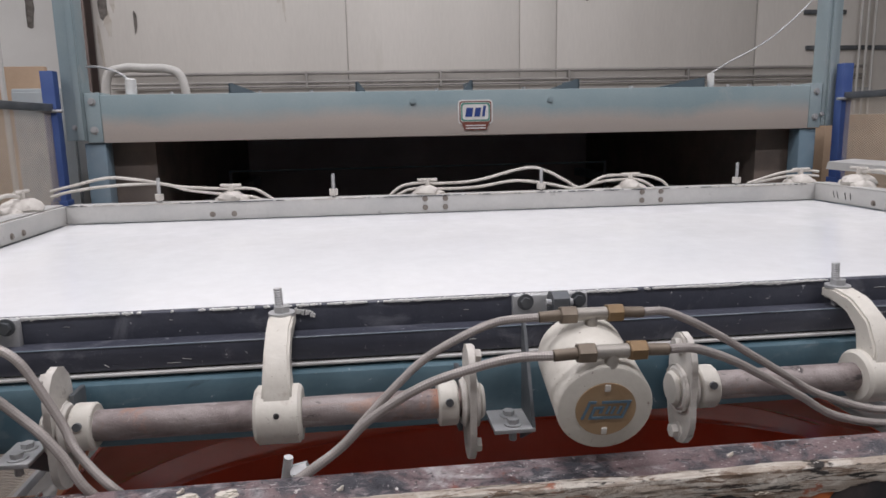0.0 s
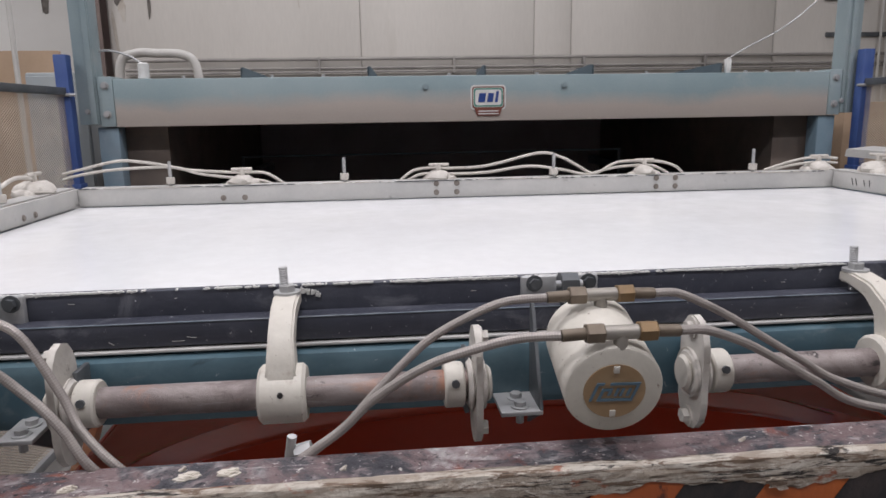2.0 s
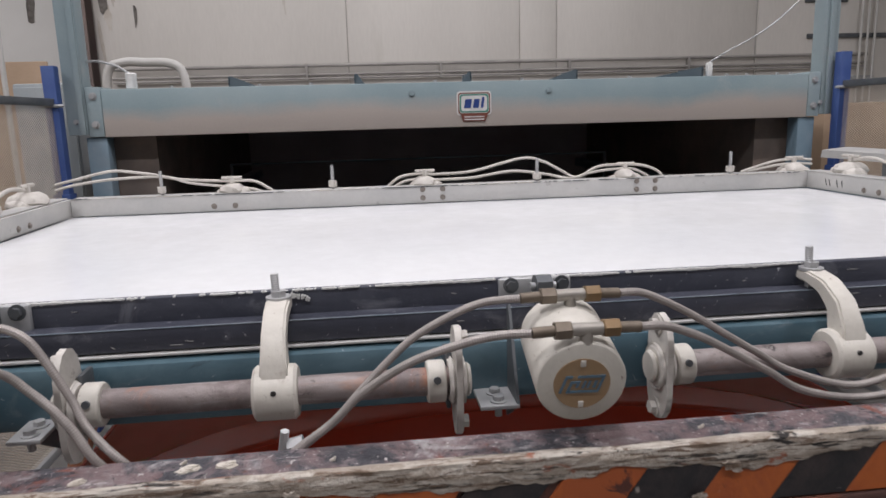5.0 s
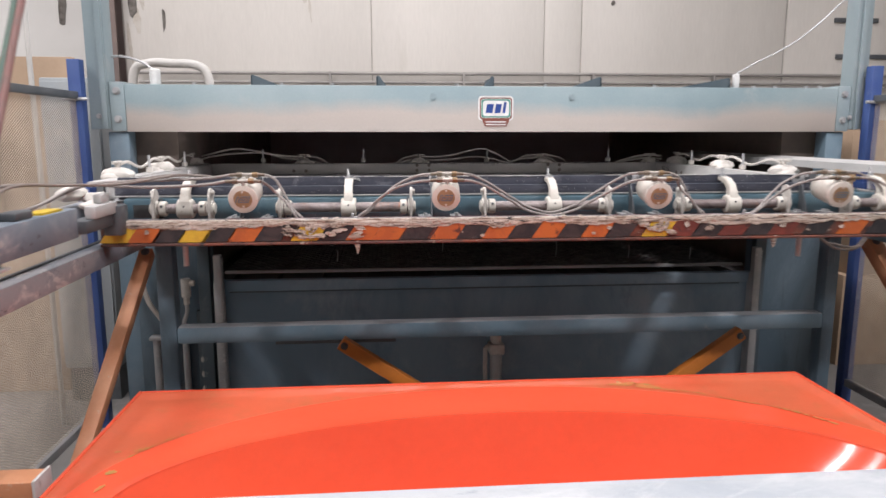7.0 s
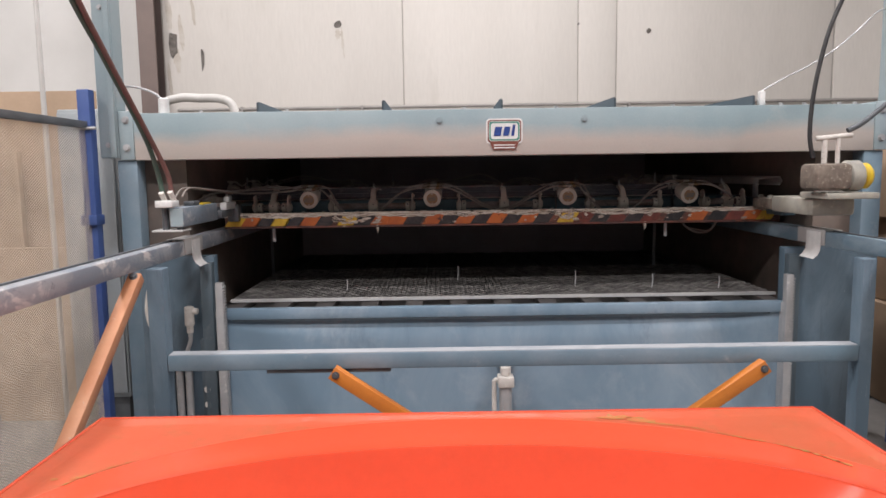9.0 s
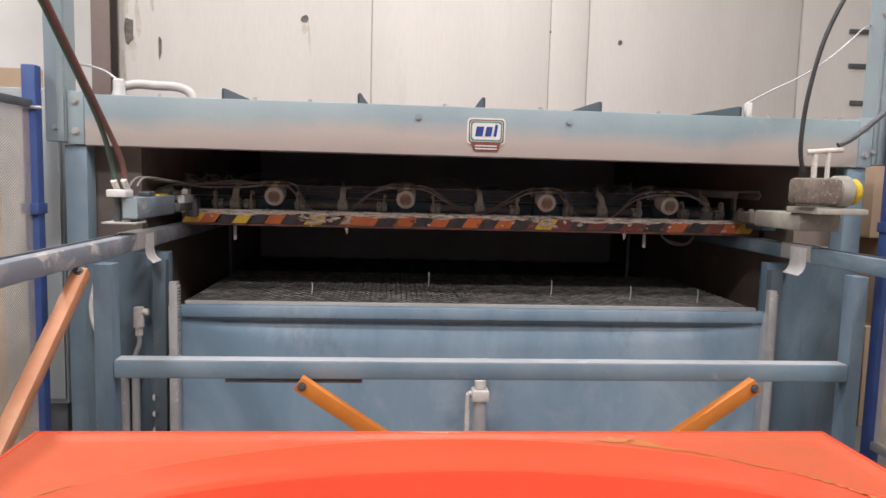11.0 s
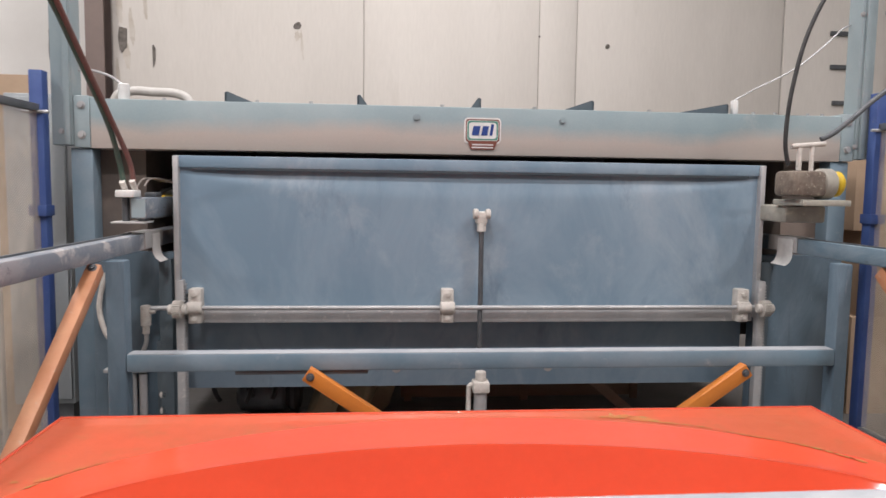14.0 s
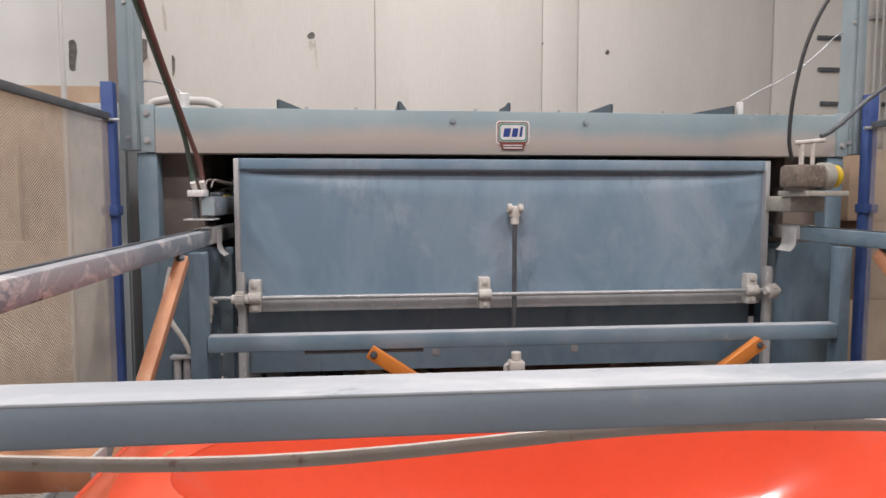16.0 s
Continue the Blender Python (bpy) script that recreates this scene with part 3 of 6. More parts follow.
for x0, x1 in ((-1.735, -1.634), (2.11, 2.21)):
    part("leg", box(B(), x0, x1, BY + 0.01, BY + 0.11, 0, 1.542, 0.006), M_BLUE, oven, "blue square leg")
# lining
part("side_lining", box(B(), -1.66, -1.43, BY + 0.14, 6.6, 0.55, 1.772), M_FADEDSIDE, oven, "heat-browned side of the oven mouth")
part("side_lining", box(B(), 1.93, 2.15, BY + 0.14, 6.6, 0.55, 1.772), M_FADEDSIDE, oven)
for x0 in (-1.66, 2.05):
    part("rear_leg", box(B(), x0, x0 + 0.10, 6.48, 6.58, 0, 0.55, 0.004), M_BLUE, oven)
part("back_lining", box(B(), -1.43, 1.93, 6.5, 6.6, 0.60, 1.772), M_DARK, oven)
part("roof", box(B(), -1.43, 1.93, BY + 0.16, 6.5, 1.70, 1.772), M_DARK, oven, "oven roof in the pale lining tone")
part("roof_skin", box(B(), -1.66, 2.15, BY + 0.16, 6.6, 1.775, 1.781), M_GALV, oven)
part("hearth", box(B(), -1.43, 1.93, BY + 0.1, 6.5, 0.60, 0.66), M_SOOT, oven)
for k in range(13):
    x = -1.33 + k * 0.26
    part("heater_bar", box(B(), x, x + 0.10, 3.5, 6.2, 0.665, 0.70), M_SOOT, oven)
grid = part("wire_grid", wires(B(), -1.2, 1.69, 3.37, 4.5, 0.055, 1.25, lambda u, v, w: (u, v, 0.797 + w), 0.0028), M_GRIDWIRE, oven, "dusted wire mesh over the heaters")
tagged(grid, kind="stuff")
for x, y, h in ((-0.62, 3.62, 0.07), (0.02, 3.9, 0.10), (0.70, 3.7, 0.09), (1.12, 3.6, 0.08), (1.48, 3.55, 0.07)):
    part("grid_pin", sweep(B(), [(x, y, 0.79), (x + 0.004, y, 0.79 + 0.6 * h), (x + 0.002, y, 0.79 + h)], 0.0035, 6), M_GALV, oven, "thin wire end standing up from the mesh")
part("grid_rim", box(B(), -1.2, 1.7, 3.335, 3.36, 0.788, 0.802), M_ALU, oven)
part("heater_frame", box(B(), -1.26, 1.42, 4.50, 4.52, 1.305, 1.317), M_DARKBLUE, oven, "dark frame hanging in the oven")
for x in (-1.26, 1.40):
    part("frame_leg", box(B(), x, x + 0.02, 4.50, 4.52, 0.66, 1.305), M_DARKSTEEL, oven)
# jambs at both sides of the door
for sx, x0, x1 in ((1, -1.63, -1.245), (-1, 1.69, 2.12)):
    part("jamb", box(B(), x0, x1, 3.24, 3.30, 0.0, 1.05, 0.004), M_JAMB, oven, "dusty blue jamb panel with pale streaks")
    part("jamb_fold", box(B(), x1 - 0.06 if sx > 0 else x0, x1 if sx > 0 else x0 + 0.06, 3.19, 3.24, 0.0, 1.02, 0.004), M_DARKBLUE, oven)
part("lower_panel", box(B(), -1.21, 1.66, 3.30, 3.33, 0.36, 0.76, 0.003), M_DOOR, oven, "fixed blue panel below the gate")
for x in (-0.17, 0.62):
    part("bolt", bolt(B(), (x, 3.30, 0.452), (0, -1, 0), 0.016, 0.01, 12), M_GALV, oven)
for x in (-1.185, 1.655):
    rk = part("gear_rack", box(B(), x - 0.018, x + 0.018, 3.10, 3.14, 0.0, 0.93, 0.003), M_GALV, oven, "vertical toothed rack")
    bm = B()
    for k in range(60):
        z = 0.02 + k * 0.015
        box(bm, x + 0.018, x + 0.026, 3.103, 3.137, z, z + 0.007)
    part("teeth", bm, M_GALV, rk)
# fins, caps and pipe on the roof
for x, w in ((-1.016, 0.12), (-0.371, 0.03), (0.245, 0.03), (0.83, 0.14), (1.55, 0.26)):
    bm = B()
    d = 1 if x < 0 else -1
    plate(bm, [(x, 1.780), (x, 1.832), (x + d * 0.012, 1.832), (x + d * (w + 0.02), 1.780)], "y", BY + 0.05, BY + 0.056)
    box(bm, x - 0.004, x + 0.004, BY + 0.05, BY + 0.35, 1.780, 1.828)
    part("roof_fin", bm, M_DARKBLUE, oven, "blue steel roof bracket")
part("cable_cap", rod(B(), (-1.503, BY + 0.07, 1.777), (-1.503, BY + 0.07, 1.86), 0.027, 14, 0.006), M_SIGNWHITE, oven, "white plastic cap")
part("cable_cap", box(B(), 1.580, 1.612, BY + 0.055, BY + 0.085, 1.777, 1.855, 0.006), M_SIGNWHITE, oven, "white plastic box cap")
for x in (-1.30, -0.86, -0.60, 0.05, 0.52, 1.12, 1.68, 1.80, 1.98, 2.06):
    part("roof_bolt", bolt(B(), (x, BY + 0.03, 1.777), (0, 0, 1), 0.010, 0.014), M_GALV, oven)
part("roof_pipe", sweep(B(), spline([(-2.28, 5.32, 0.0), (-2.28, 5.32, 1.5), (-2.27, 5.32, 1.98), (-2.15, 5.32, 2.07), (-1.98, 5.32, 2.07), (-1.80, 5.32, 2.06), (-1.71, 5.32, 1.99), (-1.68, 5.32, 1.775)]), 0.034, 14), M_PVC, oven, "grey plastic pipe elbowed over the roof")
part("roof_cable", sweep(B(), spline([(-1.80, 3.38, 1.86), (-1.70, 3.36, 1.92), (-1.58, 3.36, 1.90), (-1.51, 3.36, 1.855)]), 0.006, 8), M_GALV, oven)
wp = holder("wall_pipes", "thin grey pipes along the wall", "pipe")
for z, r in ((2.165, 0.018), (2.07, 0.014), (2.03, 0.012)):
    part("pipe", rod(B(), (-2.9, WALL_Y - 0.05, z), (5.6, WALL_Y - 0.05, z + 0.02), r, 8), M_WALLPIPE, wp)
for x in (-2.2, -0.9, 0.55, 2.0, 3.4):
    part("clip", box(B(), x - 0.012, x + 0.012, WALL_Y - 0.075, WALL_Y - 0.002, 2.015, 2.19), M_WALLPIPE, wp)
part("white_cable", sweep(B(), spline([(1.595, 3.36, 1.855), (1.636, 3.36, 1.878), (1.72, 3.36, 1.925), (1.84, 3.36, 1.983), (1.985, 3.36, 2.075), (2.157, 3.36, 2.231), (2.32, 3.40, 2.42), (2.40, 3.45, 3.4)]), 0.0042, 8), M_GALV, oven, "thin pale cable rising from the roof")

# maker's sign
sign = holder("maker_sign", "white maker's badge with blue shapes and a maroon foot", "sign")
sx0, sx1, sz0, sz1 = 0.158, 0.345, 1.588, 1.728


def rounded(x0, x1, z0, z1, r, n=4):
    out = []
    for cx, cz, a0 in ((x1 - r, z1 - r, 0), (x0 + r, z1 - r, 90), (x0 + r, z0 + r, 180), (x1 - r, z0 + r, 270)):
        out += [(cx + r * math.cos(radians(a0 + 90 * k / n)), cz + r * math.sin(radians(a0 + 90 * k / n))) for k in range(n + 1)]
    return out


part("plate", plate(B(), rounded(sx0, sx1, sz0 + 0.012, sz1, 0.02), "y", BY - 0.004, BY - 0.0005), M_SIGNWHITE, sign, smooth=False)
part("foot", plate(B(), [(sx0 + 0.02, sz0 + 0.02), (sx1 - 0.02, sz0 + 0.02), (sx1 - 0.035, sz0 - 0.018), (sx0 + 0.035, sz0 - 0.018)], "y", BY - 0.006, BY - 0.0045), M_SIGNMAROON, sign, smooth=False)
for z in (sz0 + 0.006, sz0 - 0.008):
    part("text_bar", box(B(), sx0 + 0.04, sx1 - 0.04, BY - 0.008, BY - 0.0065, z - 0.003, z + 0.003), M_SIGNWHITE, sign, smooth=False)
for mm, ins in ((M_SIGNMAROON, 0.008), (M_SIGNWHITE, 0.014), (M_SIGNGREEN, 0.016), (M_SIGNWHITE, 0.024)):
    part("border", plate(B(), rounded(sx0 + ins, sx1 - ins, sz0 + 0.012 + ins, sz1 - ins, 0.014), "y", BY - 0.005 - ins * 0.1, BY - 0.0042), mm, sign, smooth=False)
for u0, u1, z0, z1 in ((0.042, 0.078, 0.052, 0.098), (0.090, 0.120, 0.052, 0.098), (0.132, 0.146, 0.052, 0.108)):
    part("shape", plate(B(), [(sx0 + u0 - 0.004, sz0 + z0), (sx0 + u1 - 0.004, sz0 + z0), (sx0 + u1 + 0.004, sz0 + z1), (sx0 + u0 + 0.004, sz0 + z1)], "y", BY - 0.0095, BY - 0.0076), M_NAVY, sign, smooth=False)

# door, built as shut; it is keyed from its open place
door = holder("lift_gate", "dusty blue lifting gate of the oven, with shaft and pinions", "gate")
bm = B()
NX, NZ = 72, 40
face = []
for i in range(NX + 1):
    u = i / NX
    x = -1.195 + 2.835 * u
    row = []
    for k in range(NZ + 1):
        z = 0.80 + 0.675 * k / NZ
        sag = 0.030 + 0.115 * max(0.0, 1 - (2 * u - 1) ** 2) ** 0.8
        dent = 0.017 * smooth01((z - (1.452 - sag)) / sag) * min(1.0, 12 * u, 12 * (1 - u))
        oil = 0.0022 * noise.noise(Vector((x * 2.3, z * 2.9, 4.0))) + 0.0012 * noise.noise(Vector((x * 6, z * 5, 1.0)))
        row.append(bm.verts.new((x, 3.163 + dent + oil, z)))
    face.append(row)
for a, b in zip(face, face[1:]):
    for k in range(NZ):
        bm.faces.new((a[k], b[k], b[k + 1], a[k + 1]))
corner = [bm.verts.new((x, 3.193, z)) for x, z in ((-1.195, 0.80), (1.64, 0.80), (1.64, 1.475), (-1.195, 1.475))]
bm.faces.new(corner)
bm.faces.new([r_[0] for r_ in face] + [corner[1], corner[0]])
bm.faces.new([r_[-1] for r_ in face] + [corner[2], corner[3]])
bm.faces.new(face[0] + [corner[3], corner[0]])
bm.faces.new(face[-1] + [corner[2], corner[1]])
part("panel", bm, M_DOOR, door, "pressed blue gate panel, bowed in below its lip")
part("top_rail", box(B(), -1.21, 1.655, 3.148, 3.19, 1.455, 1.51, 0.004), M_DOOR, door)
# thin lip whose dark colour paints the shadow line below the top rail
part("lip_shade", box(B(), -1.14, 1.585, 3.152, 3.170, 1.446, 1.455, 0.001), M_DARKBLUE, door)
for x0, x1 in ((-1.215, -1.19), (1.635, 1.66)):
    part("edge_strip", box(B(), x0, x1, 3.13, 3.192, 0.74, 1.508, 0.003), M_GALV, door)
part("bottom_rail", box(B(), -1.19, 1.635, 3.15, 3.187, 0.72, 0.80, 0.003), M_GALV, door, "bare bottom rail")
part("shaft", rod(B(), (-1.32, 3.105, 0.80), (1.72, 3.105, 0.80), 0.011, 12), M_GALV, door, "long steel shaft")
for x in (-1.118, 0.070, 1.56):
    bb = part("bearing", box(B(), x - 0.03, x + 0.03, 3.10, 3.165, 0.725, 0.89, 0.008), M_DUSTY, door, "white dusted bearing block")
    part("collar", rod(B(), (x - 0.035, 3.105, 0.80), (x + 0.035, 3.105, 0.80), 0.03, 14, 0.005), M_DUSTY, bb)
    for z in (0.75, 0.865):
        part("bolt", bolt(B(), (x, 3.10, z), (0, -1, 0), 0.011, 0.012), M_DUSTY, bb)
for x in (-1.185, 1.655):
    pn = B()
    rod(pn, (x - 0.020, 3.068, 0.80), (x + 0.020, 3.068, 0.80), 0.032, 20)
    for k in range(20):
        a = 2 * math.pi * k / 20
        box(pn, x - 0.019, x + 0.019, -0.004, 0.004, 0.030, 0.041, 0, Matrix.Translation((0, 3.068, 0.80)) @ Matrix.Rotation(a, 4, "X"))
    pinion = part("pinion", pn, M_DUSTY, door, "dusted steel pinion")
    for d in (-1, 1):
        part("hub", rod(B(), (x + d * 0.020, 3.068, 0.80), (x + d * 0.042, 3.068, 0.80), 0.024, 16, 0.004), M_DUSTY, pinion)
cl = part("clevis", box(B(), 0.203, 0.258, 3.10, 3.165, 1.205, 1.265, 0.01), M_DUSTY, door, "dusted clevis of the lifting rod")
for x in (0.201, 0.260):
    part("lug", rod(B(), (x - 0.012, 3.115, 1.253), (x + 0.012, 3.115, 1.253), 0.026, 14, 0.004), M_DUSTY, cl)
part("lift_rod", rod(B(), (0.230, 3.115, 0.60), (0.230, 3.115, 1.215), 0.012, 12), M_DARKSTEEL, door, "bare steel lifting rod")
part("rod_nut", rod(B(), (0.230, 3.115, 1.17), (0.230, 3.115, 1.207), 0.022, 6), M_DUSTY, door)

ram = holder("door_cylinder", "upright pneumatic cylinder that lifts the oven door", "cylinder")
part("barrel", rod(B(), (0.230, 3.05, 0.0), (0.230, 3.05, 0.40), 0.032, 16), M_GALV, ram)
part("head", box(B(), 0.190, 0.270, 3.01, 3.09, 0.40, 0.455, 0.008), M_DUSTY, ram)
part("rod_gland", rod(B(), (0.230, 3.05, 0.455), (0.230, 3.05, 0.50), 0.026, 14, 0.004), M_DUSTY, ram)
part("port_pipe", sweep(B(), spline([(0.173, 3.05, 0.0), (0.173, 3.05, 0.38), (0.178, 3.05, 0.43), (0.198, 3.05, 0.43)]), 0.012, 10), M_DUSTY, ram)

# ---------------------------------------------------------------- rails and frame in front
stand = holder("forming_station_frame", "blue-grey square tube frame with carriage rails", "frame")
RL, RR = (-1.375, -1.295), (1.745, 1.825)
for k, (x0, x1) in enumerate((RL, RR)):
    rl = part("rail", box(B(), x0, x1, -1.6, 6.3, 1.083, 1.155, 0.008), M_GREYRAIL if k == 0 else M_BLUERAIL, stand, "worn square tube rail running into the oven")
    part("track", box(B(), x0 + 0.022, x0 + 0.034, -1.6, 2.95, 1.155, 1.161), M_DARKSTEEL, rl)
    d, xin = (1, x1) if k == 0 else (-1, x0)
    bm = box(B(), min(xin + d * 0.0005, xin + d * 0.005), max(xin + d * 0.0005, xin + d * 0.005), 2.97, 3.215, 1.088, 1.163, 0.001)
    box(bm, x0 - 0.002, x1 + 0.002, 2.97, 3.215, 1.1565, 1.1605, 0.001)
    clip = part("rail_clip", bm, M_ALU, stand, "dusty plate wrapped round the rail's end")
    ya, yb = (3.055, 3.165) if k == 0 else (2.995, 3.125)
    bm = B()
    curl = [(0.0055, 1.150), (0.006, 1.085), (0.009, 1.060), (0.020, 1.038), (0.040, 1.022)]
    rows_ = [[bm.verts.new((xin + d * (o + t_), y, z)) for y, t_ in ((ya, 0), (yb, 0), (yb, 0.003), (ya, 0.003))] for o, z in curl]
    for ra, rb in zip(rows_, rows_[1:]):
        for q in range(4):
            bm.faces.new((ra[q], ra[(q + 1) % 4], rb[(q + 1) % 4], rb[q]))
    bm.faces.new(rows_[0])
    bm.faces.new(rows_[-1][::-1])
    part("tongue", bm, M_SIGNWHITE, clip, "curled white plastic tongue")
    # post that carries the rail, and its foot clamps
    part("post", box(B(), *((-1.300, -1.230) if k == 0 else (1.664, 1.722)), 2.535, 2.61, 0.0, 1.080, 0.006), M_JAMB, stand)
    part("front_post", box(B(), x0, x1, 0.22, 0.30, 0.0, 1.073, 0.006), M_BLUE, stand)
part("cross_tube", box(B(), -1.228, 1.662, 2.53, 2.60, 0.648, 0.717, 0.007), M_BLUE, stand, "blue square cross tube")
part("front_tube", box(B(), -1.293, 1.743, 0.313, 0.400, 1.050, 1.1005, 0.005), M_FRONT, stand, "grey-blue square front tube")
# top of the tube in a paler tone than its sides
part("front_tube_top", box(B(), -1.293, 1.743, 0.3135, 0.3995, 1.0975, 1.1040, 0.0030), M_FRONTTOP, stand, "paler, smudged top of the tube")
bm = B()
cuts = []
for i in range(91):
    x = -1.29 + 3.03 * i / 90
    z = 1.003 + 0.0135 * math.cos(5.0 * (x + 0.07))
    h = 0.0088 + 0.0012 * noise.noise(Vector((x * 7, 1.0, 0)))
    cuts.append([bm.verts.new((x, 0.412 + dy, z + dz)) for dy, dz in ((-0.004, -h), (0.003, -h - 0.001), (0.005, 0), (0.003, h), (-0.004, h), (-0.0065, 0))])
for a, b in zip(cuts, cuts[1:]):
    for k in range(6):
        bm.faces.new((a[k], a[(k + 1) % 6], b[(k + 1) % 6], b[k]))
bm.faces.new(cuts[0])
bm.faces.new(cuts[-1][::-1])
part("seal_strip", bm, M_TRIM, stand, "beige rubber strip sagging under the front tube")
# same pale tone in a thin layer on the cross tube
part("cross_tube_cap", box(B(), -1.224, 1.658, 2.534, 2.596, 0.7165, 0.7195, 0.001), M_FRONTTOP, stand, "paler layer along the cross tube's top")


def strut(p, q, w, t, material, name, label):
    """A flat bar between two points, with its wide face turned to the front."""
    p, q = Vector(p), Vector(q)
    z = (q - p).normalized()
    y = (Vector((0, 1, 0)) - z * z.y).normalized()
    x = y.cross(z)
    m = Matrix((x, y, z)).transposed().to_4x4()
    m.translation = p
    bar = part(name, box(B(), -w / 2, w / 2, -t / 2, t / 2, -0.02, (q - p).length + 0.02, 0.004, m), material, stand, label)
    part("bolt", bolt(B(), q + y * (-t / 2), -y, 0.011, 0.010), M_DARKSTEEL, bar)
    return bar


strut((0.28, 2.44, -0.0), (1.236, 2.49, 0.640), 0.058, 0.045, M_ORANGE, "lift_arm", "orange painted scissor lift arm bolted at its top")
strut((0.45, 2.44, 0.0), (-0.52, 2.49, 0.64), 0.058, 0.045, M_ORANGE, "lift_arm", "orange painted scissor lift arm bolted at its top")
strut((-1.395, 1.35, 0.0), (-1.300, 2.44, 1.05), 0.050, 0.05, M_RUSTORANGE, "diagonal_brace", "faded orange diagonal brace under the rail")
strut((1.87, 1.35, 0.0), (1.785, 2.42, 1.05), 0.06, 0.06, M_RUSTORANGE, "diagonal_brace", "faded orange diagonal brace under the rail")

ob_ = part("side_beam", box(B(), -1.95, -1.245, 1.32, 1.40, 0.575, 0.662, 0.005), M_RUSTORANGE, stand, "faded orange side beam")
part("end_cap", box(B(), -1.245, -1.235, 1.315, 1.405, 0.57, 0.667, 0.003), M_ALU, ob_)

# ---------------------------------------------------------------- mould
MX0, MX1, MY0, MY1, MZ = -1.101, 1.02, 0.62, 1.715, 0.743
mould = holder("bathtub_mould", "glossy orange-red bathtub mould with worn corners", "mould")


def oval(x, y, a, b, e):
    return (abs(x + 0.01) / a) ** e + (abs(y - 1.03) / b) ** e


def deck(x, y):
    r = oval(x, y, 0.95, 0.445, 1.95) ** (1 / 1.95)
    out = oval(x, y, 1.06, 0.655, 2.0) ** 0.5
    edge = min(x - MX0, MX1 - x, MY1 - y, y - MY0)
    rim = 0.006 * (1 - smooth01((edge - 0.012) / 0.010))
    z = MZ - 0.006 + rim
    if r < 1:
        z -= 0.40 * (1 - r ** 3.2) - 0.0
    else:
        z -= 0.003 * smooth01((out - 1.0) / 0.05) * (1 - rim / 0.006)
        z += 0.004 * math.exp(-((r - 1.0) / 0.02) ** 2)
    return z


CX, CY = -0.01, 1.03
angles = sorted([2 * math.pi * k / 220 for k in range(220)] + [math.atan2(y - CY, x - CX) % (2 * math.pi) for x in (MX0, MX1) for y in (MY0, MY1)])


def reach(t, a, b, e):
    c, s_ = math.cos(t), math.sin(t)
    return 1.0 / ((abs(c) / a) ** e + (abs(s_) / b) ** e) ** (1 / e)


def to_rect(t):
    c, s_ = math.cos(t), math.sin(t)
    out = 9.0
    for d, lo, hi, o in ((c, MX0, MX1, CX), (s_, MY0, MY1, CY)):
        if abs(d) > 1e-9:
            out = min(out, ((hi if d > 0 else lo) - o) / d)
    return out


def ring(kind, k):
    """Distances along every angle of one ring of the mould's top."""
    out = []
    for t in angles:
        inner, full = reach(t, 0.95, 0.445, 1.95), to_rect(t)
        mid = min(reach(t, 1.06, 0.655, 2.0), full - 0.02)
        out.append({"in": inner * k, "rim": inner + (mid - inner) * k, "out": mid + (full - mid) * k}[kind])
    return out


def shell(name, rings, material, label):
    bm = B()
    made = []
    for dist in rings:
        made.append([bm.verts.new((CX + d * math.cos(t), CY + d * math.sin(t), deck(CX + d * math.cos(t), CY + d * math.sin(t)))) for d, t in zip(dist, angles)])
    n = len(angles)
    for a_, b_ in zip(made, made[1:]):
        for k in range(n):
            bm.faces.new((a_[k], a_[(k + 1) % n], b_[(k + 1) % n], b_[k]))
    return part(name, bm, material, mould, label)


shell("basin", [ring("in", k) for k in [0.02 + 0.0385 * i for i in range(25)] + [0.965, 0.985, 0.9995]], M_RED, "glossy red sunken basin")
shell("rim", [ring("in", 0.9995)] + [ring("rim", k) for k in (0.01, 0.05, 0.12, 0.3, 0.5, 0.7, 0.85, 0.95, 1.0)], M_RED, "raised glossy rim round the basin")
shell("corner_deck", [ring("out", k) for k in (0.0, 0.05, 0.15, 0.35, 0.55, 0.75, 0.88, 0.95, 0.98, 1.0)], M_REDDULL, "duller scuffed corner deck")
for x0, x1, y0, y1 in ((MX0 - 0.012, MX0, MY0 - 0.012, MY1 + 0.012), (MX1, MX1 + 0.012, MY0 - 0.012, MY1 + 0.012), (MX0, MX1, MY1, MY1 + 0.012), (MX0, MX1, MY0 - 0.012, MY0)):
    part("skirt", box(B(), x0, x1, y0, y1, 0.30, MZ + 0.002, 0.003), M_RED, mould)
part("base", box(B(), MX0 + 0.08, MX1 - 0.08, MY0 + 0.08, MY1 - 0.06, 0.0, 0.30, 0.01), M_DARKBLUE, mould, "blue steel mould base")


def wear(pts):
    """A worn patch that lies on the deck."""
    bm = B()
    cx, cy = sum(p[0] for p in pts) / len(pts), sum(p[1] for p in pts) / len(pts)
    lift = 0.0018
    ring = [bm.verts.new((x, y, deck(x, y) + lift)) for x, y in pts]
    mid = bm.verts.new((cx, cy, deck(cx, cy) + lift))
    for k in range(len(ring)):
        bm.faces.new((ring[k], ring[(k + 1) % len(ring)], mid))
    return part("worn_patch", bm, M_WORN, mould, "rubbed brown patch", smooth=False)


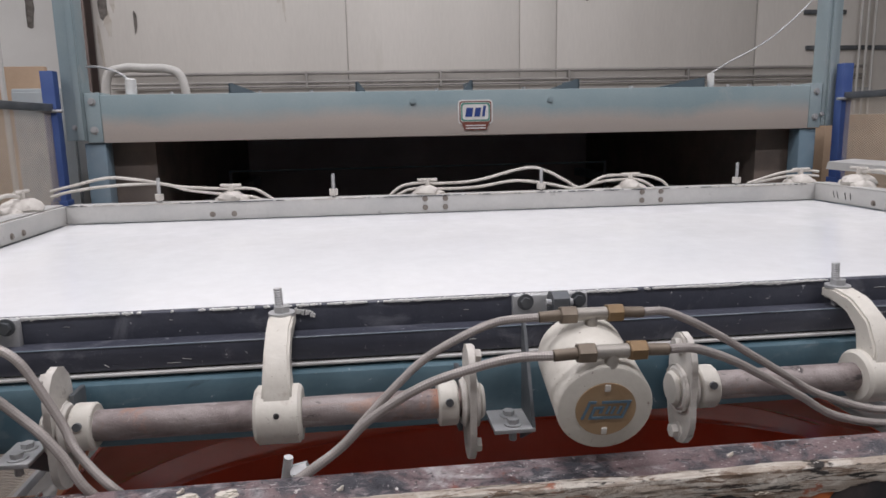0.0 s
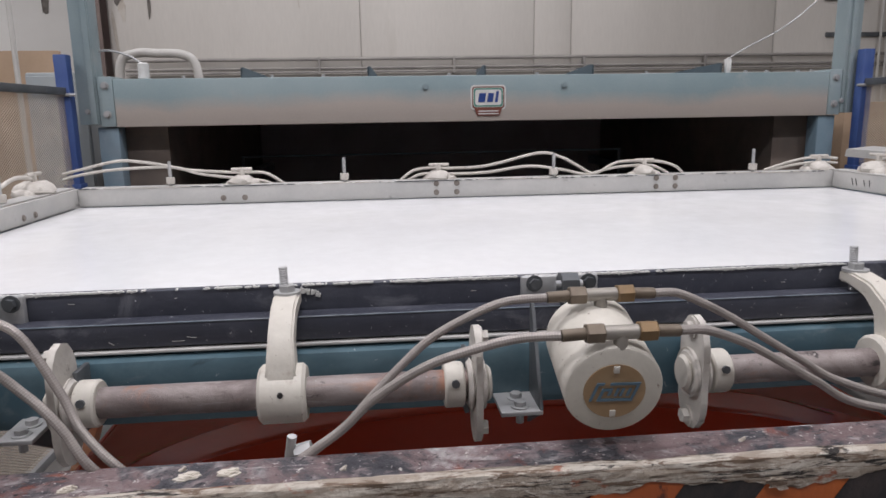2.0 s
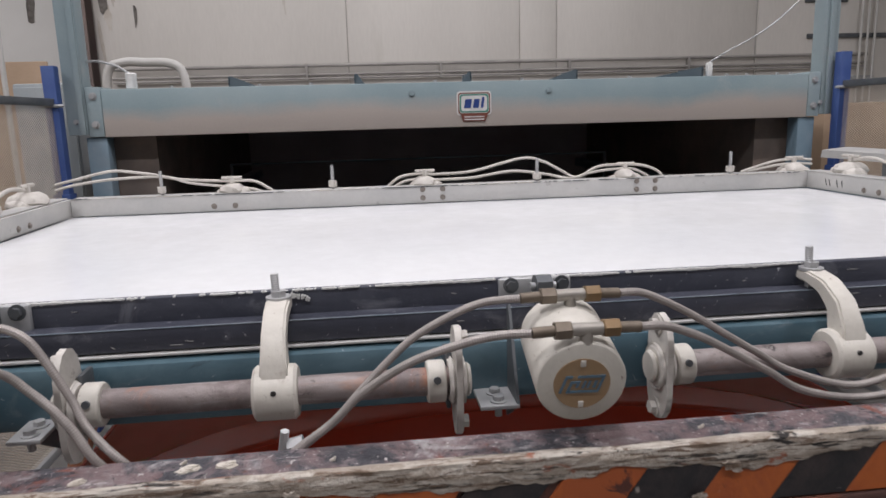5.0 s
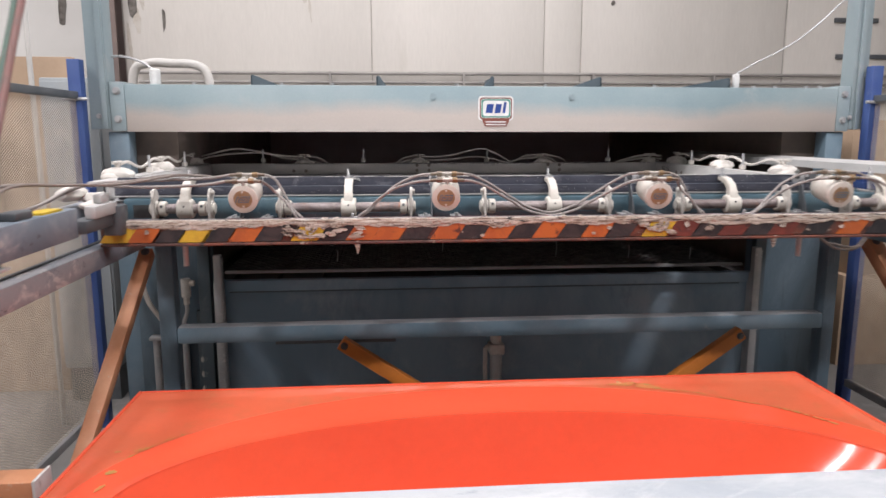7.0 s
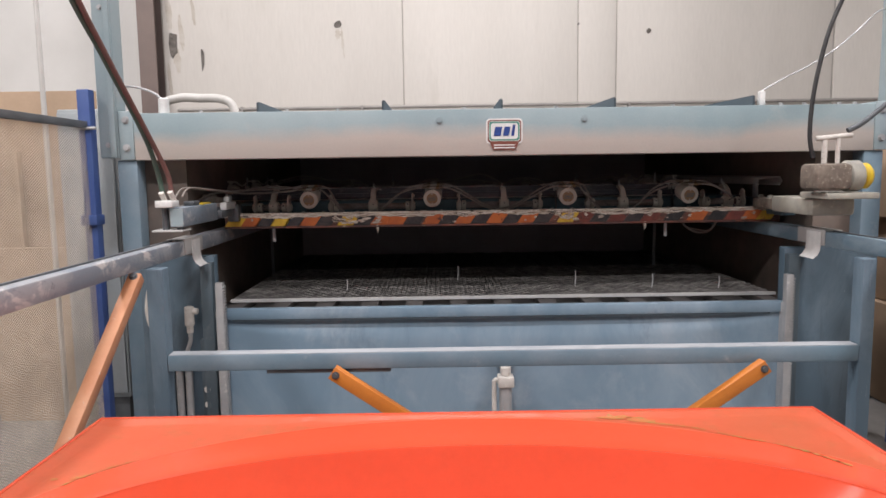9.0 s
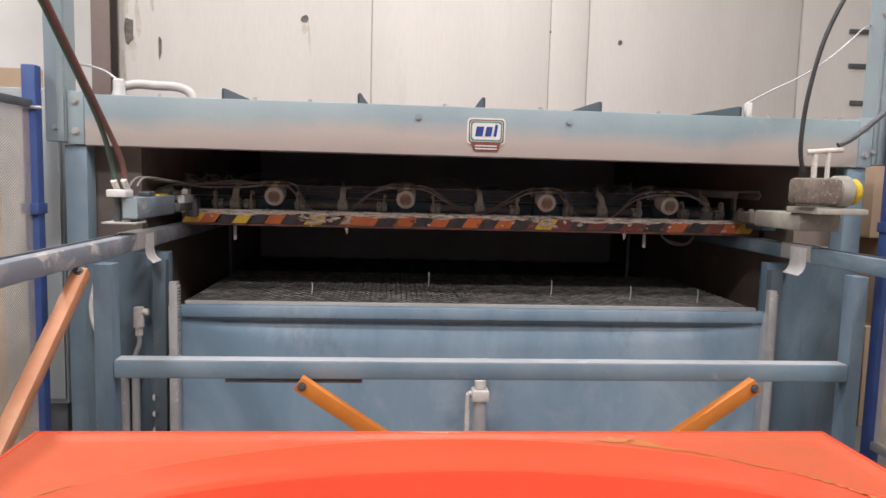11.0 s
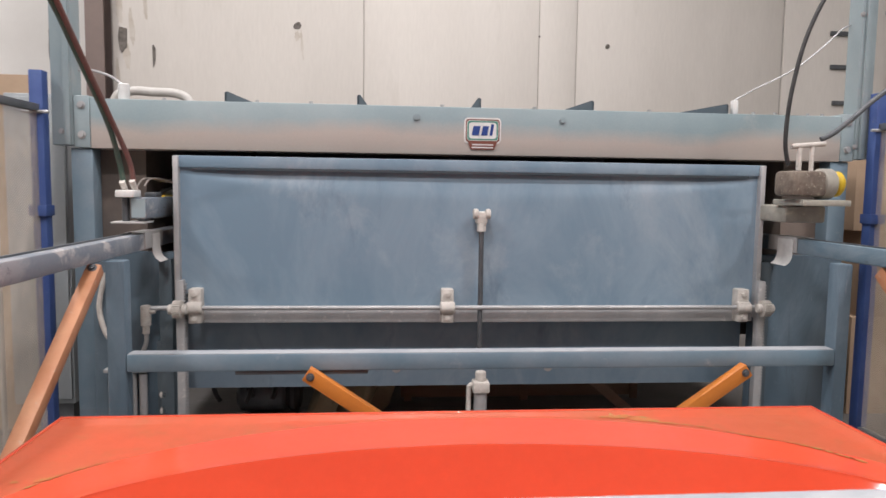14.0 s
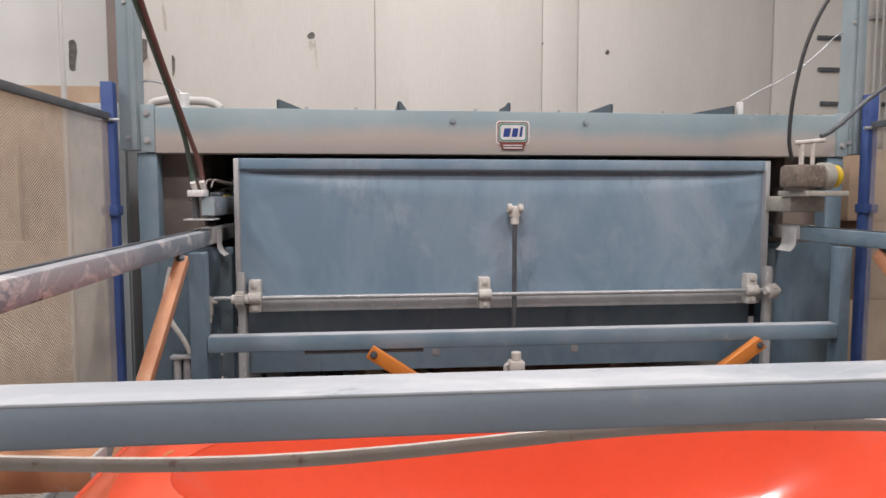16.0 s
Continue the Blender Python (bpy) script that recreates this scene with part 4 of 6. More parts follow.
def rubbed_line(knots, seed, wide=0.0055):
    """A worn line of uneven width that follows the rim's curve."""
    r = random.Random(seed)
    path = spline([(x, y, 0) for x, y in knots], 10)
    for a in range(0, len(path) - 3, 3):
        if r.random() < 0.28:
            continue
        seg = path[a:a + 5]
        left, right = [], []
        for q, p in enumerate(seg):
            d = (seg[min(q + 1, len(seg) - 1)] - seg[max(q - 1, 0)]).normalized()
            w = wide * (0.25 + 0.9 * r.random()) * (0.35 if q in (0, len(seg) - 1) else 1.0)
            left.append((p.x - d.y * w, p.y + d.x * w))
            right.append((p.x + d.y * w, p.y - d.x * w))
        wear(left + right[::-1])


wear(blob(0.42, 1.682, 0.055, 0.016, 0, 3, 24))
wear(blob(0.49, 1.655, 0.055, 0.020, -25, 4, 24))
wear(blob(0.545, 1.620, 0.03, 0.008, -20, 5))
rubbed_line([(0.50, 1.64), (0.62, 1.59), (0.712, 1.512), (0.785, 1.466), (0.852, 1.398), (0.91, 1.31)], 6)
wear(blob(-0.972, 1.326, 0.022, 0.012, 30, 8, 22))
wear(blob(-1.003, 1.205, 0.015, 0.012, 30, 9, 22))
wear(blob(-1.03, 1.322, 0.010, 0.006, 0, 10))
wear(blob(-1.0, 1.13, 0.008, 0.022, -20, 7))
rubbed_line([(-0.99, 1.28), (-0.93, 1.37), (-0.84, 1.45)], 11, 0.004)

# ---------------------------------------------------------------- side fences
def fence(x, y0, y1, sx, label):
    f = holder("mesh_fence", label, "fence", "side fences")
    part("panel", wires(B(), y0, y1, 0.14, 1.70, 0.021, 0.60, lambda u, v, w: (x + sx * w, u, v), 0.0014), M_EXPANDED, f, "expanded metal mesh", kind_="stuff")
    part("top_rail", box(B(), x - 0.015, x + 0.015, y0, y1, 1.70, 1.735, 0.003), M_DARKSTEEL, f)
    part("bottom_rail", box(B(), x - 0.02, x + 0.02, y0, y1, 0.10, 0.14, 0.003), M_GALV, f)
    for y in (y0, y1):
        part("post", box(B(), x - 0.03, x + 0.03, y - 0.03, y + 0.03, 0, 1.89, 0.004), M_ROYAL, f, "royal blue square post")
        part("bracket", box(B(), x - 0.04, x + 0.04, y - 0.05, y + 0.035, 1.22, 1.27, 0.003), M_ROYAL, f)
        part("bolt", rod(B(), (x - 0.06, y - 0.035, 1.70), (x + 0.06, y - 0.035, 1.70), 0.008, 8), M_GALV, f)
    return f


fence(-1.835, 0.2, 3.22, 1, "expanded metal safety fence with blue posts")
fence(2.30, 0.2, 3.22, -1, "expanded metal safety fence with blue posts")

# ---------------------------------------------------------------- beside the oven
cab = holder("electrical_cabinet", "pale blue-grey electrical cabinet beside the oven", "cabinet")
part("body", box(B(), -2.18, -1.87, 3.58, 3.86, 0.20, 1.83, 0.01), M_CABINET, cab)
part("door", box(B(), -2.17, -1.88, 3.56, 3.58, 0.23, 1.81, 0.004), M_CABINET, cab)
part("plinth", box(B(), -2.16, -1.89, 3.60, 3.84, 0.0, 0.20), M_DARKSTEEL, cab)
stack = holder("cardboard_stack", "tall brown cardboard sheets standing beside the cabinet", "cardboard")
for k, (x0, x1, h) in enumerate(((-3.6, -2.15, 1.975), (-3.4, -2.6, 1.62), (-3.9, -2.9, 1.35), (-2.75, -2.25, 1.05))):
    part("sheet", box(B(), x0, x1, 3.95 - 0.06 * k, 3.99 - 0.06 * k, 0.0, h, 0.003), M_CARDBOARD, stack)
stack2 = holder("carton_stack", "stacked brown cartons behind the fence", "cartons")
for k, (x0, x1, z0, z1) in enumerate(((2.65, 3.35, 0, 0.62), (2.7, 3.3, 0.62, 1.15), (2.62, 3.2, 1.15, 1.62), (3.4, 4.1, 0, 0.8), (3.45, 4.0, 0.8, 1.5))):
    part("carton", box(B(), x0, x1, 3.8, 4.4, z0, z1 - 0.004, 0.006), M_CARDBOARD, stack2)
conduit = holder("conduit_pole", "thin grey upright conduit behind the fence", "conduit")
part("pipe", rod(B(), (-2.06, 3.25, 0), (-2.06, 3.25, 4.6), 0.013, 10), M_PVC, conduit)

# pneumatics on the jamb
pneu = holder("pneumatic_panel", "dusty air valves and tubes on the oven jamb", "air valve")
part("plate", box(B(), -1.33, -1.255, 3.215, 3.24, 0.10, 0.62, 0.004), M_DARKBLUE, pneu)
for z in (0.20, 0.28, 0.36, 0.50):
    part("knob", rod(B(), (-1.295, 3.215, z), (-1.295, 3.19, z), 0.02, 14, 0.004), M_DUSTY, pneu)
for k in range(4):
    part("tube", rod(B(), (-1.535 + 0.048 * k, 3.20, 0.0), (-1.535 + 0.048 * k, 3.20, 0.475 - 0.004 * k), 0.019, 12), M_GALV, pneu)
part("tube_cap", box(B(), -1.565, -1.365, 3.17, 3.235, 0.475, 0.492, 0.003), M_GALV, pneu)
vb = part("valve_body", rod(B(), (-1.365, 3.18, 0.70), (-1.365, 3.18, 0.80), 0.024, 12, 0.005), M_DUSTY, pneu)
part("valve_side", rod(B(), (-1.365, 3.18, 0.775), (-1.32, 3.18, 0.775), 0.016, 10, 0.003), M_DUSTY, vb)
part("valve_nut", rod(B(), (-1.365, 3.18, 0.665), (-1.365, 3.18, 0.70), 0.018, 6), M_DUSTY, vb)
part("flex", sweep(B(), spline([(-1.365, 3.18, 0.665), (-1.366, 3.18, 0.62), (-1.385, 3.185, 0.57), (-1.40, 3.2, 0.50)]), 0.011, 8), M_GALV, pneu)
part("loop_hose", sweep(B(), spline([(-1.56, 3.22, 0.95), (-1.585, 3.20, 0.80), (-1.56, 3.19, 0.68), (-1.50, 3.19, 0.58), (-1.47, 3.20, 0.50)]), 0.013, 8), M_DUSTY, pneu, "grey loop of hose")

part("drip_strip", box(B(), -0.82, -0.30, 2.54, 2.60, 0.632, 0.647, 0.002), M_DARKSTEEL, stand, "thin steel strip under the cross tube")

# clutter under the oven
pump = holder("vacuum_pump", "dark vacuum pump on the floor under the oven", "pump")
part("barrel", rod(B(), (-1.05, 3.75, 0.20), (-0.78, 3.75, 0.20), 0.10, 20, 0.02), M_DARKSTEEL, pump)
part("end_bell", rod(B(), (-0.78, 3.75, 0.20), (-0.70, 3.75, 0.20), 0.11, 20, 0.03), M_BLACKRUB, pump)
part("foot", box(B(), -1.0, -0.72, 3.66, 3.84, 0.0, 0.10, 0.01), M_DARKSTEEL, pump)
part("pipe", sweep(B(), spline([(-0.95, 3.75, 0.28), (-0.95, 3.75, 0.36), (-0.88, 3.78, 0.40), (-0.82, 3.85, 0.36), (-0.8, 4.0, 0.3)]), 0.02, 10), M_DARKSTEEL, pump)
for cx, rr in ((-1.06, 0.10), (-0.90, 0.075)):
    part("hose_loop", sweep(B(), [(cx + rr * math.cos(radians(a)), 3.62 + 0.03 * math.sin(radians(2 * a)), 0.27 + 1.25 * rr * math.sin(radians(a))) for a in range(-40, 225, 11)], 0.013, 8), M_BLACKRUB, pump, "black looped hose")
for k, (x, y, w, d, h, tw) in enumerate(((-0.62, 3.72, 0.07, 0.10, 0.30, 12), (-0.46, 3.86, 0.11, 0.10, 0.24, -14), (-0.30, 4.05, 0.08, 0.12, 0.20, 6))):
    bm = box(B(), -w, w, -d, d, 0, h, 0.04)
    bmesh.ops.subdivide_edges(bm, edges=bm.edges[:], cuts=2, use_grid_fill=True)
    for v in bm.verts:
        v.co += 0.02 * noise.noise_vector(v.co * 9 + Vector((3 * k, 0, 0))) * (1.0 if v.co.z > 0.03 else 0.0)
        v.co.x += 0.35 * (v.co.z if v.co.z > 0.03 else 0.0)
    solid("cloth_sack", bm, M_OLIVE, "slumped olive cloth sack on the floor", "sack").matrix_basis = pose(x, y, 0, 0, 0, tw)
# added brown boards, standing in for the brownish lit space behind
crate = holder("backing_boards", "brown boards added to fill the dark background under the oven", "crate")
for k in range(4):
    part("board", box(B(), -0.12, 1.45, 4.20, 4.22, 0.02 + 0.12 * k, 0.13 + 0.12 * k, 0.003), M_BROWNWOOD, crate)
for x in (-0.10, 0.66, 1.40):
    part("batten", box(B(), x, x + 0.05, 4.18, 4.199, 0.0, 0.50, 0.003), M_BROWNWOOD, crate)
offcut = holder("timber_offcut", "brown timber offcut leaning before the backing boards", "offcut")
part("board", box(B(), -0.03, 0.03, -0.012, 0.012, 0.0, 0.34, 0.003), M_BROWNWOOD, offcut)
offcut.matrix_basis = pose(1.28, 3.80, 0.02, 0, -50, 0)

# ---------------------------------------------------------------- carriage
# built as it stands over the mould; it is keyed along y
CYL = (-0.825, -0.124, 0.65, 1.344)
ARMS = (-1.06, -0.474, 0.296, 1.0, 1.62)
car = holder("clamp_carriage", "clamp frame carriage with pneumatic clamps and striped front bar", "carriage")
FX0, FX1 = -1.30, 1.85

# front bar with painted stripes
part("front_bar", box(B(), FX0, FX1, 0.25, 0.314, 1.16, 1.232, 0.006), M_BARFACE, car, "steel front bar smeared with old paint")
part("bar_top", box(B(), FX0 + 0.004, FX1 - 0.004, 0.256, 0.311, 1.2325, 1.236), M_BARTOP, car, "scraped and splashed top of the bar")
bm = B()
N, ROWS = 900, 8


def rough_noise(x, z, q):
    return noise.noise(Vector((x * 18, z * 70, q))) + 0.5 * noise.noise(Vector((x * 55, z * 190, q + 3))) + 0.3 * noise.noise(Vector((x * 160, z * 400, q + 7)))


ring_ = []
for k in range(N + 1):
    xa = FX0 + (FX1 - FX0) * k / N
    w = noise.noise(Vector((xa * 6, 0.3, 0))) + 0.45 * noise.noise(Vector((xa * 25, 2.3, 0))) + 0.25 * noise.noise(Vector((xa * 90, 4.4, 0)))
    lo = 1.2115 - 0.015 * w
    col = [(xa, 0.2515, lo)]
    for r_ in range(ROWS):
        z = lo + (1.2365 - lo) * r_ / (ROWS - 1)
        swell = 0.0035 * math.sin(math.pi * (0.25 + 0.6 * r_ / (ROWS - 1)))
        col.append((xa, 0.2478 - swell - 0.0016 * rough_noise(xa, z, 1.0) - 0.0025 * max(0.0, noise.noise(Vector((xa * 30, z * 240, 12.0)))), z))
    back = 0.262 + 0.005 * w + 0.002 * rough_noise(xa, 0, 5.0)
    col += [(xa, 0.2535, 1.2385 + 0.0008 * rough_noise(xa, 0, 9.0)), (xa, back, 1.2358)]
    ring_.append([bm.verts.new(c) for c in col])
for a_, b_ in zip(ring_, ring_[1:]):
    for k in range(len(a_) - 1):
        bm.faces.new((a_[k], b_[k], b_[k + 1], a_[k + 1]))
part("resin_crust", bm, M_RESIN, car, "ragged crust of dried resin along the bar's edge")
part("bottom_lip", box(B(), FX0, FX1, 0.243, 0.33, 1.150, 1.160, 0.003), M_BARFACE, car)
STRIPES = {"Y": M_STRIPEY, "O": M_STRIPEO, "K": M_STRIPEK, "D": M_STRIPED}
for xc, ch in ((-1.235, "Y"), (-1.145, "O"), (-1.065, "K"), (-0.98, "Y"), (-0.90, "K"), (-0.815, "O"), (-0.725, "K"), (-0.60, "Y"), (-0.505, "K"), (-0.412, "O"), (-0.320, "O"), (-0.222, "K"), (-0.117, "O"), (-0.027, "K"), (0.064, "O"), (0.154, "K"), (0.245, "O"), (0.332, "K"), (0.420, "O"), (0.508, "K"), (0.646, "Y"), (0.738, "D"), (0.835, "K"), (0.932, "D"), (1.028, "K"), (1.12, "D"), (1.25, "K"), (1.385, "O"), (1.50, "K"), (1.60, "D"), (1.69, "O"), (1.775, "Y")):
    w = 0.0455
    part("stripe", plate(B(), [(xc - w - 0.022, 1.163), (xc + w - 0.022, 1.163), (xc + w + 0.022, 1.226), (xc - w + 0.022, 1.226)], "y", 0.2465, 0.2495), STRIPES[ch], car, smooth=False)
r3 = random.Random(23)
for k in range(64):
    cx = FX0 + 0.1 + (FX1 - FX0 - 0.2) * (r3.random() if k % 4 == 0 else (0.165 + 0.10 * r3.random() if k % 4 < 3 else 0.60 + 0.06 * r3.random()))
    cz = 1.195 + 0.045 * (r3.random() - 0.5)
    wide = 0.008 + 0.020 * r3.random() ** 2
    part("resin_patch", fan(B(), blob(cx, cz, wide, 0.003 + 0.007 * r3.random(), 40 * (r3.random() - 0.5), k, 22), "y", 0.2440 - 0.00008 * k, 0.2462 - 0.00008 * k), M_RESIN, car, smooth=False)
for cx in (-0.44, 1.08):
    part("drip", sweep(B(), [(cx, 0.255, 1.16), (cx + 0.004, 0.254, 1.13), (cx + 0.002, 0.256, 1.115)], 0.012, 7, radii=[0.013, 0.007, 0.003]), M_RESIN, car, "hanging drip of resin")
for cx, cy, sd, w in ((-0.551, 0.283, 3, 0.013), (-0.512, 0.285, 4, 0.013), (0.30, 0.288, 5, 0.010), (-0.66, 0.272, 6, 0.009), (-0.40, 0.278, 7, 0.004), (-0.56, 0.296, 8, 0.004), (0.02, 0.285, 9, 0.004), (0.36, 0.283, 10, 0.009)):
    bm = B()
    for q in range(4):
        f = 1 - 0.22 * q
        fan(bm, blob(cx + 0.001 * q, cy, w * f, 0.7 * w * f, 20, sd + 40 * q, 20), "z", 1.2355 + 0.0011 * q, 1.2372 + 0.0011 * q)
    part("blob", bm, M_DRIP, car)
for cx in (-0.466, 1.0):
    bs = part("bar_stud", rod(B(), (cx, 0.345, 1.19), (cx + 0.010, 0.338, 1.246), 0.0052, 8), M_GALV, car)
    part("nut", rod(B(), (cx + 0.012, 0.342, 1.224), (cx + 0.03, 0.342, 1.228), 0.010, 6), M_GALV, bs)

# the bar's own place on the carriage
for ob in car.children:
    if ob.name.split(".")[0] in ("front_bar", "bar_top", "resin_crust", "bottom_lip", "stripe", "resin_patch", "drip", "blob", "bar_stud"):
        ob.location += Vector((0, -0.025, 0.006))

# near clamp edge: two dark bars, a bright edge, the teal tube
part("clamp_edge", box(B(), -1.33, 1.36, 0.497, 0.512, 1.29, 1.373, 0.003), M_BLACKBAR, car, "black upper clamp bar with scratches")
part("clamp_ledge", box(B(), -1.33, 1.36, 0.462, 0.497, 1.309, 1.340, 0.003), M_BLACKBAR, car, "black lower clamp bar")
part("worn_corner", box(B(), -1.33, 1.36, 0.4615, 0.4640, 1.3394, 1.3405), M_OUTRIG, car)
part("bright_edge", box(B(), -1.33, 1.36, 0.456, 0.51, 1.3035, 1.3070, 0.001), M_ALU, car, "bright aluminium edge strip")
part("tube_slot", box(B(), -1.262, -1.185, 0.4435, 0.4470, 1.228, 1.276, 0.001), M_BLACKRUB, car, "dark slot in the tube's end")
part("cross_tube", box(B(), -1.30, 1.76, 0.445, 0.52, 1.212, 1.300, 0.014), M_TEAL, car, "teal painted square tube")
bm = B()
for k in range(1340):
    xa = -1.32 + 0.002 * k
    dens = noise.noise(Vector((xa * 4.1, 3.7, 0))) + 0.5 * noise.noise(Vector((xa * 21, 8.1, 0))) + 0.35 * noise.noise(Vector((xa * 110, 1.1, 0)))
    if dens < -0.08:
        continue
    drop = 0.0007 + 0.0042 * (dens + 0.08) * (0.3 + r3.random())
    lift = 0.0006 + 0.0012 * r3.random()
    fan(bm, [(xa - 0.0013, 1.3728 - drop * r3.random()), (xa, 1.3730 - drop), (xa + 0.0014, 1.3728 - drop * r3.random()), (xa + 0.0012, 1.3730 + lift * r3.random()), (xa - 0.0010, 1.3730 + lift)], "y", 0.4952 - 0.0012 * r3.random(), 0.4985 + 0.003 * r3.random())
for k in range(60):
    cx = -0.458 + 0.026 * r3.random() ** 1.6
    cz = 1.3715 - (0.002 + 0.25 * (cx + 0.458)) - 0.006 * r3.random()
    fan(bm, blob(cx, cz, 0.0016, 0.0014, 0, 300 + k, 7), "y", 0.4925 + 0.002 * r3.random(), 0.4975)
part("plastic_swarf", bm, M_SIGNWHITE, car, "white crumbs of plastic stuck along the edge", smooth=False, kind_="stuff")
bm = B()
for k in range(44):
    cx, cz = -1.2 + 2.5 * r3.random(), (1.314 + 0.018 * r3.random()) if k % 2 else (1.343 + 0.02 * r3.random())
    l = 0.0012 + 0.009 * r3.random() ** 3
    box(bm, cx - l, cx + l, (0.4607 if k % 2 else 0.4957), (0.463 if k % 2 else 0.498), cz, cz + 0.0003 + 0.0004 * r3.random(), 0, Matrix.Translation((cx, 0, cz)) @ Matrix.Rotation(radians(80 * (r3.random() - 0.5) ** 3 * 4), 4, "Y") @ Matrix.Translation((-cx, 0, -cz)))
part("scratches", bm, M_ALU, car, "bright scratches", smooth=False, kind_="stuff")

# far and side clamp edges
far = part("far_edge", box(B(), -1.36, 1.36, 2.06, 2.075, 1.292, 1.353, 0.003), M_ALU, car, "bare aluminium far clamp bar")
for tint, q in ((M_DUSTY, 0.0), (M_DARKSTEEL, 40.0)):
    bm = B()
    for k in range(900):
        xa = -1.355 + 0.003 * k
        dens = noise.noise(Vector((xa * 3.1, q, 0))) + 0.6 * noise.noise(Vector((xa * 19, q + 5, 0))) + 0.4 * noise.noise(Vector((xa * 80, q + 9, 0)))
        if dens > 0.05:
            d = 0.001 + 0.006 * (dens - 0.05) * r3.random()
            fan(bm, [(xa - 0.002, 1.353), (xa - 0.001, 1.353 - d), (xa + 0.002, 1.353 - d * r3.random()), (xa + 0.002, 1.3545)], "y", 2.0585 - 0.0004 * (q > 0), 2.064)
    part("edge_crust", bm, tint, far, "chipped crust along the bar's top", smooth=False, kind_="stuff")
part("far_flange", box(B(), -1.36, 1.36, 2.075, 2.14, 1.345, 1.353, 0.002), M_ALU, car)
for x, zs in zip((-0.88, -0.14, 0.67), ((1.311,), (1.311, 1.342), (1.311, 1.342))):
    for dx, z in ((d, z) for d in (0.0, 0.073) for z in zs):
        part("screw", bolt(B(), (x + dx, 2.06, z), (0, -1, 0), 0.0068, 0.005, 10), M_RUSTSCREW, far)
for x0, x1, lab in ((-1.375, -1.36, "bare aluminium side clamp bar"), (1.36, 1.375, "bare aluminium side clamp bar")):
    sb = part("side_edge", box(B(), x0, x1, 0.50, 2.08, 1.292, 1.353, 0.003), M_ALU, car, lab)
    o = -1 if x0 < 0 else 1
    part("side_flange", box(B(), min(x0, x0 + o * 0.065), max(x0, x0 + o * 0.065) , 0.50, 2.08, 1.3535, 1.3575, 0.001), M_ALU, car)
    for y in (0.9, 0.97, 1.68, 1.75):
        part("screw", bolt(B(), (x1 if x0 < 0 else x0, y, 1.311), (1 if x0 < 0 else -1, 0, 0), 0.0068, 0.005, 10), M_RUSTSCREW, sb)
for y, dy in ((1.86, 0.004), (1.885, 0.008), (1.925, 0.010), (1.945, 0.010)):
    part("pen_mark", sweep(B(), [(1.3592, y, 1.310), (1.3592, y + dy, 1.334)], 0.0014, 5), M_BLACKRUB, car, "pen stroke on the bar")
part("deck_plate", box(B(), 1.445, 1.768, 0.53, 2.10, 1.262, 1.268, 0.001), M_TEAL, car, "teal deck plate beside the clamp bar")
part("far_tube", box(B(), -1.30, 1.76, 2.10, 2.17, 1.20, 1.285, 0.008), M_TEAL, car)
for x0, x1 in ((-1.47, -1.39), (1.77, 1.85)):
    part("side_tube", box(B(), x0, x1, 0.05, 2.25, 1.20, 1.285, 0.008), M_TEAL if x0 > 0 else M_GREYRAIL, car, "long square side tube")
part("cover_plate", plate(B(), [(1.772, 1.366), (1.776, 1.366), (1.782, 1.394), (1.902, 1.404), (1.915, 1.380), (1.901, 1.358), (1.905, 1.355), (1.922, 1.380), (1.905, 1.410), (1.779, 1.400)], "y", 0.35, 2.58), M_ALU, car, "long dusty sheet metal cover plate")
for y in (0.45, 1.5, 2.2):
    part("cover_stay", box(B(), 1.80, 1.815, y - 0.02, y + 0.02, 1.28, 1.402), M_GALV, car)
for dy in (0.0, 0.015):
    part("hose", sweep(B(), spline([(1.33, 0.35 + dy, 1.20), (1.35, 0.34 + dy, 1.13), (1.42, 0.34 + dy, 1.09 + dy), (1.50, 0.34 + dy, 1.10), (1.55, 0.35 + dy, 1.17)], 6), 0.005, 8), M_HOSE, car, "hose looping under the front bar")

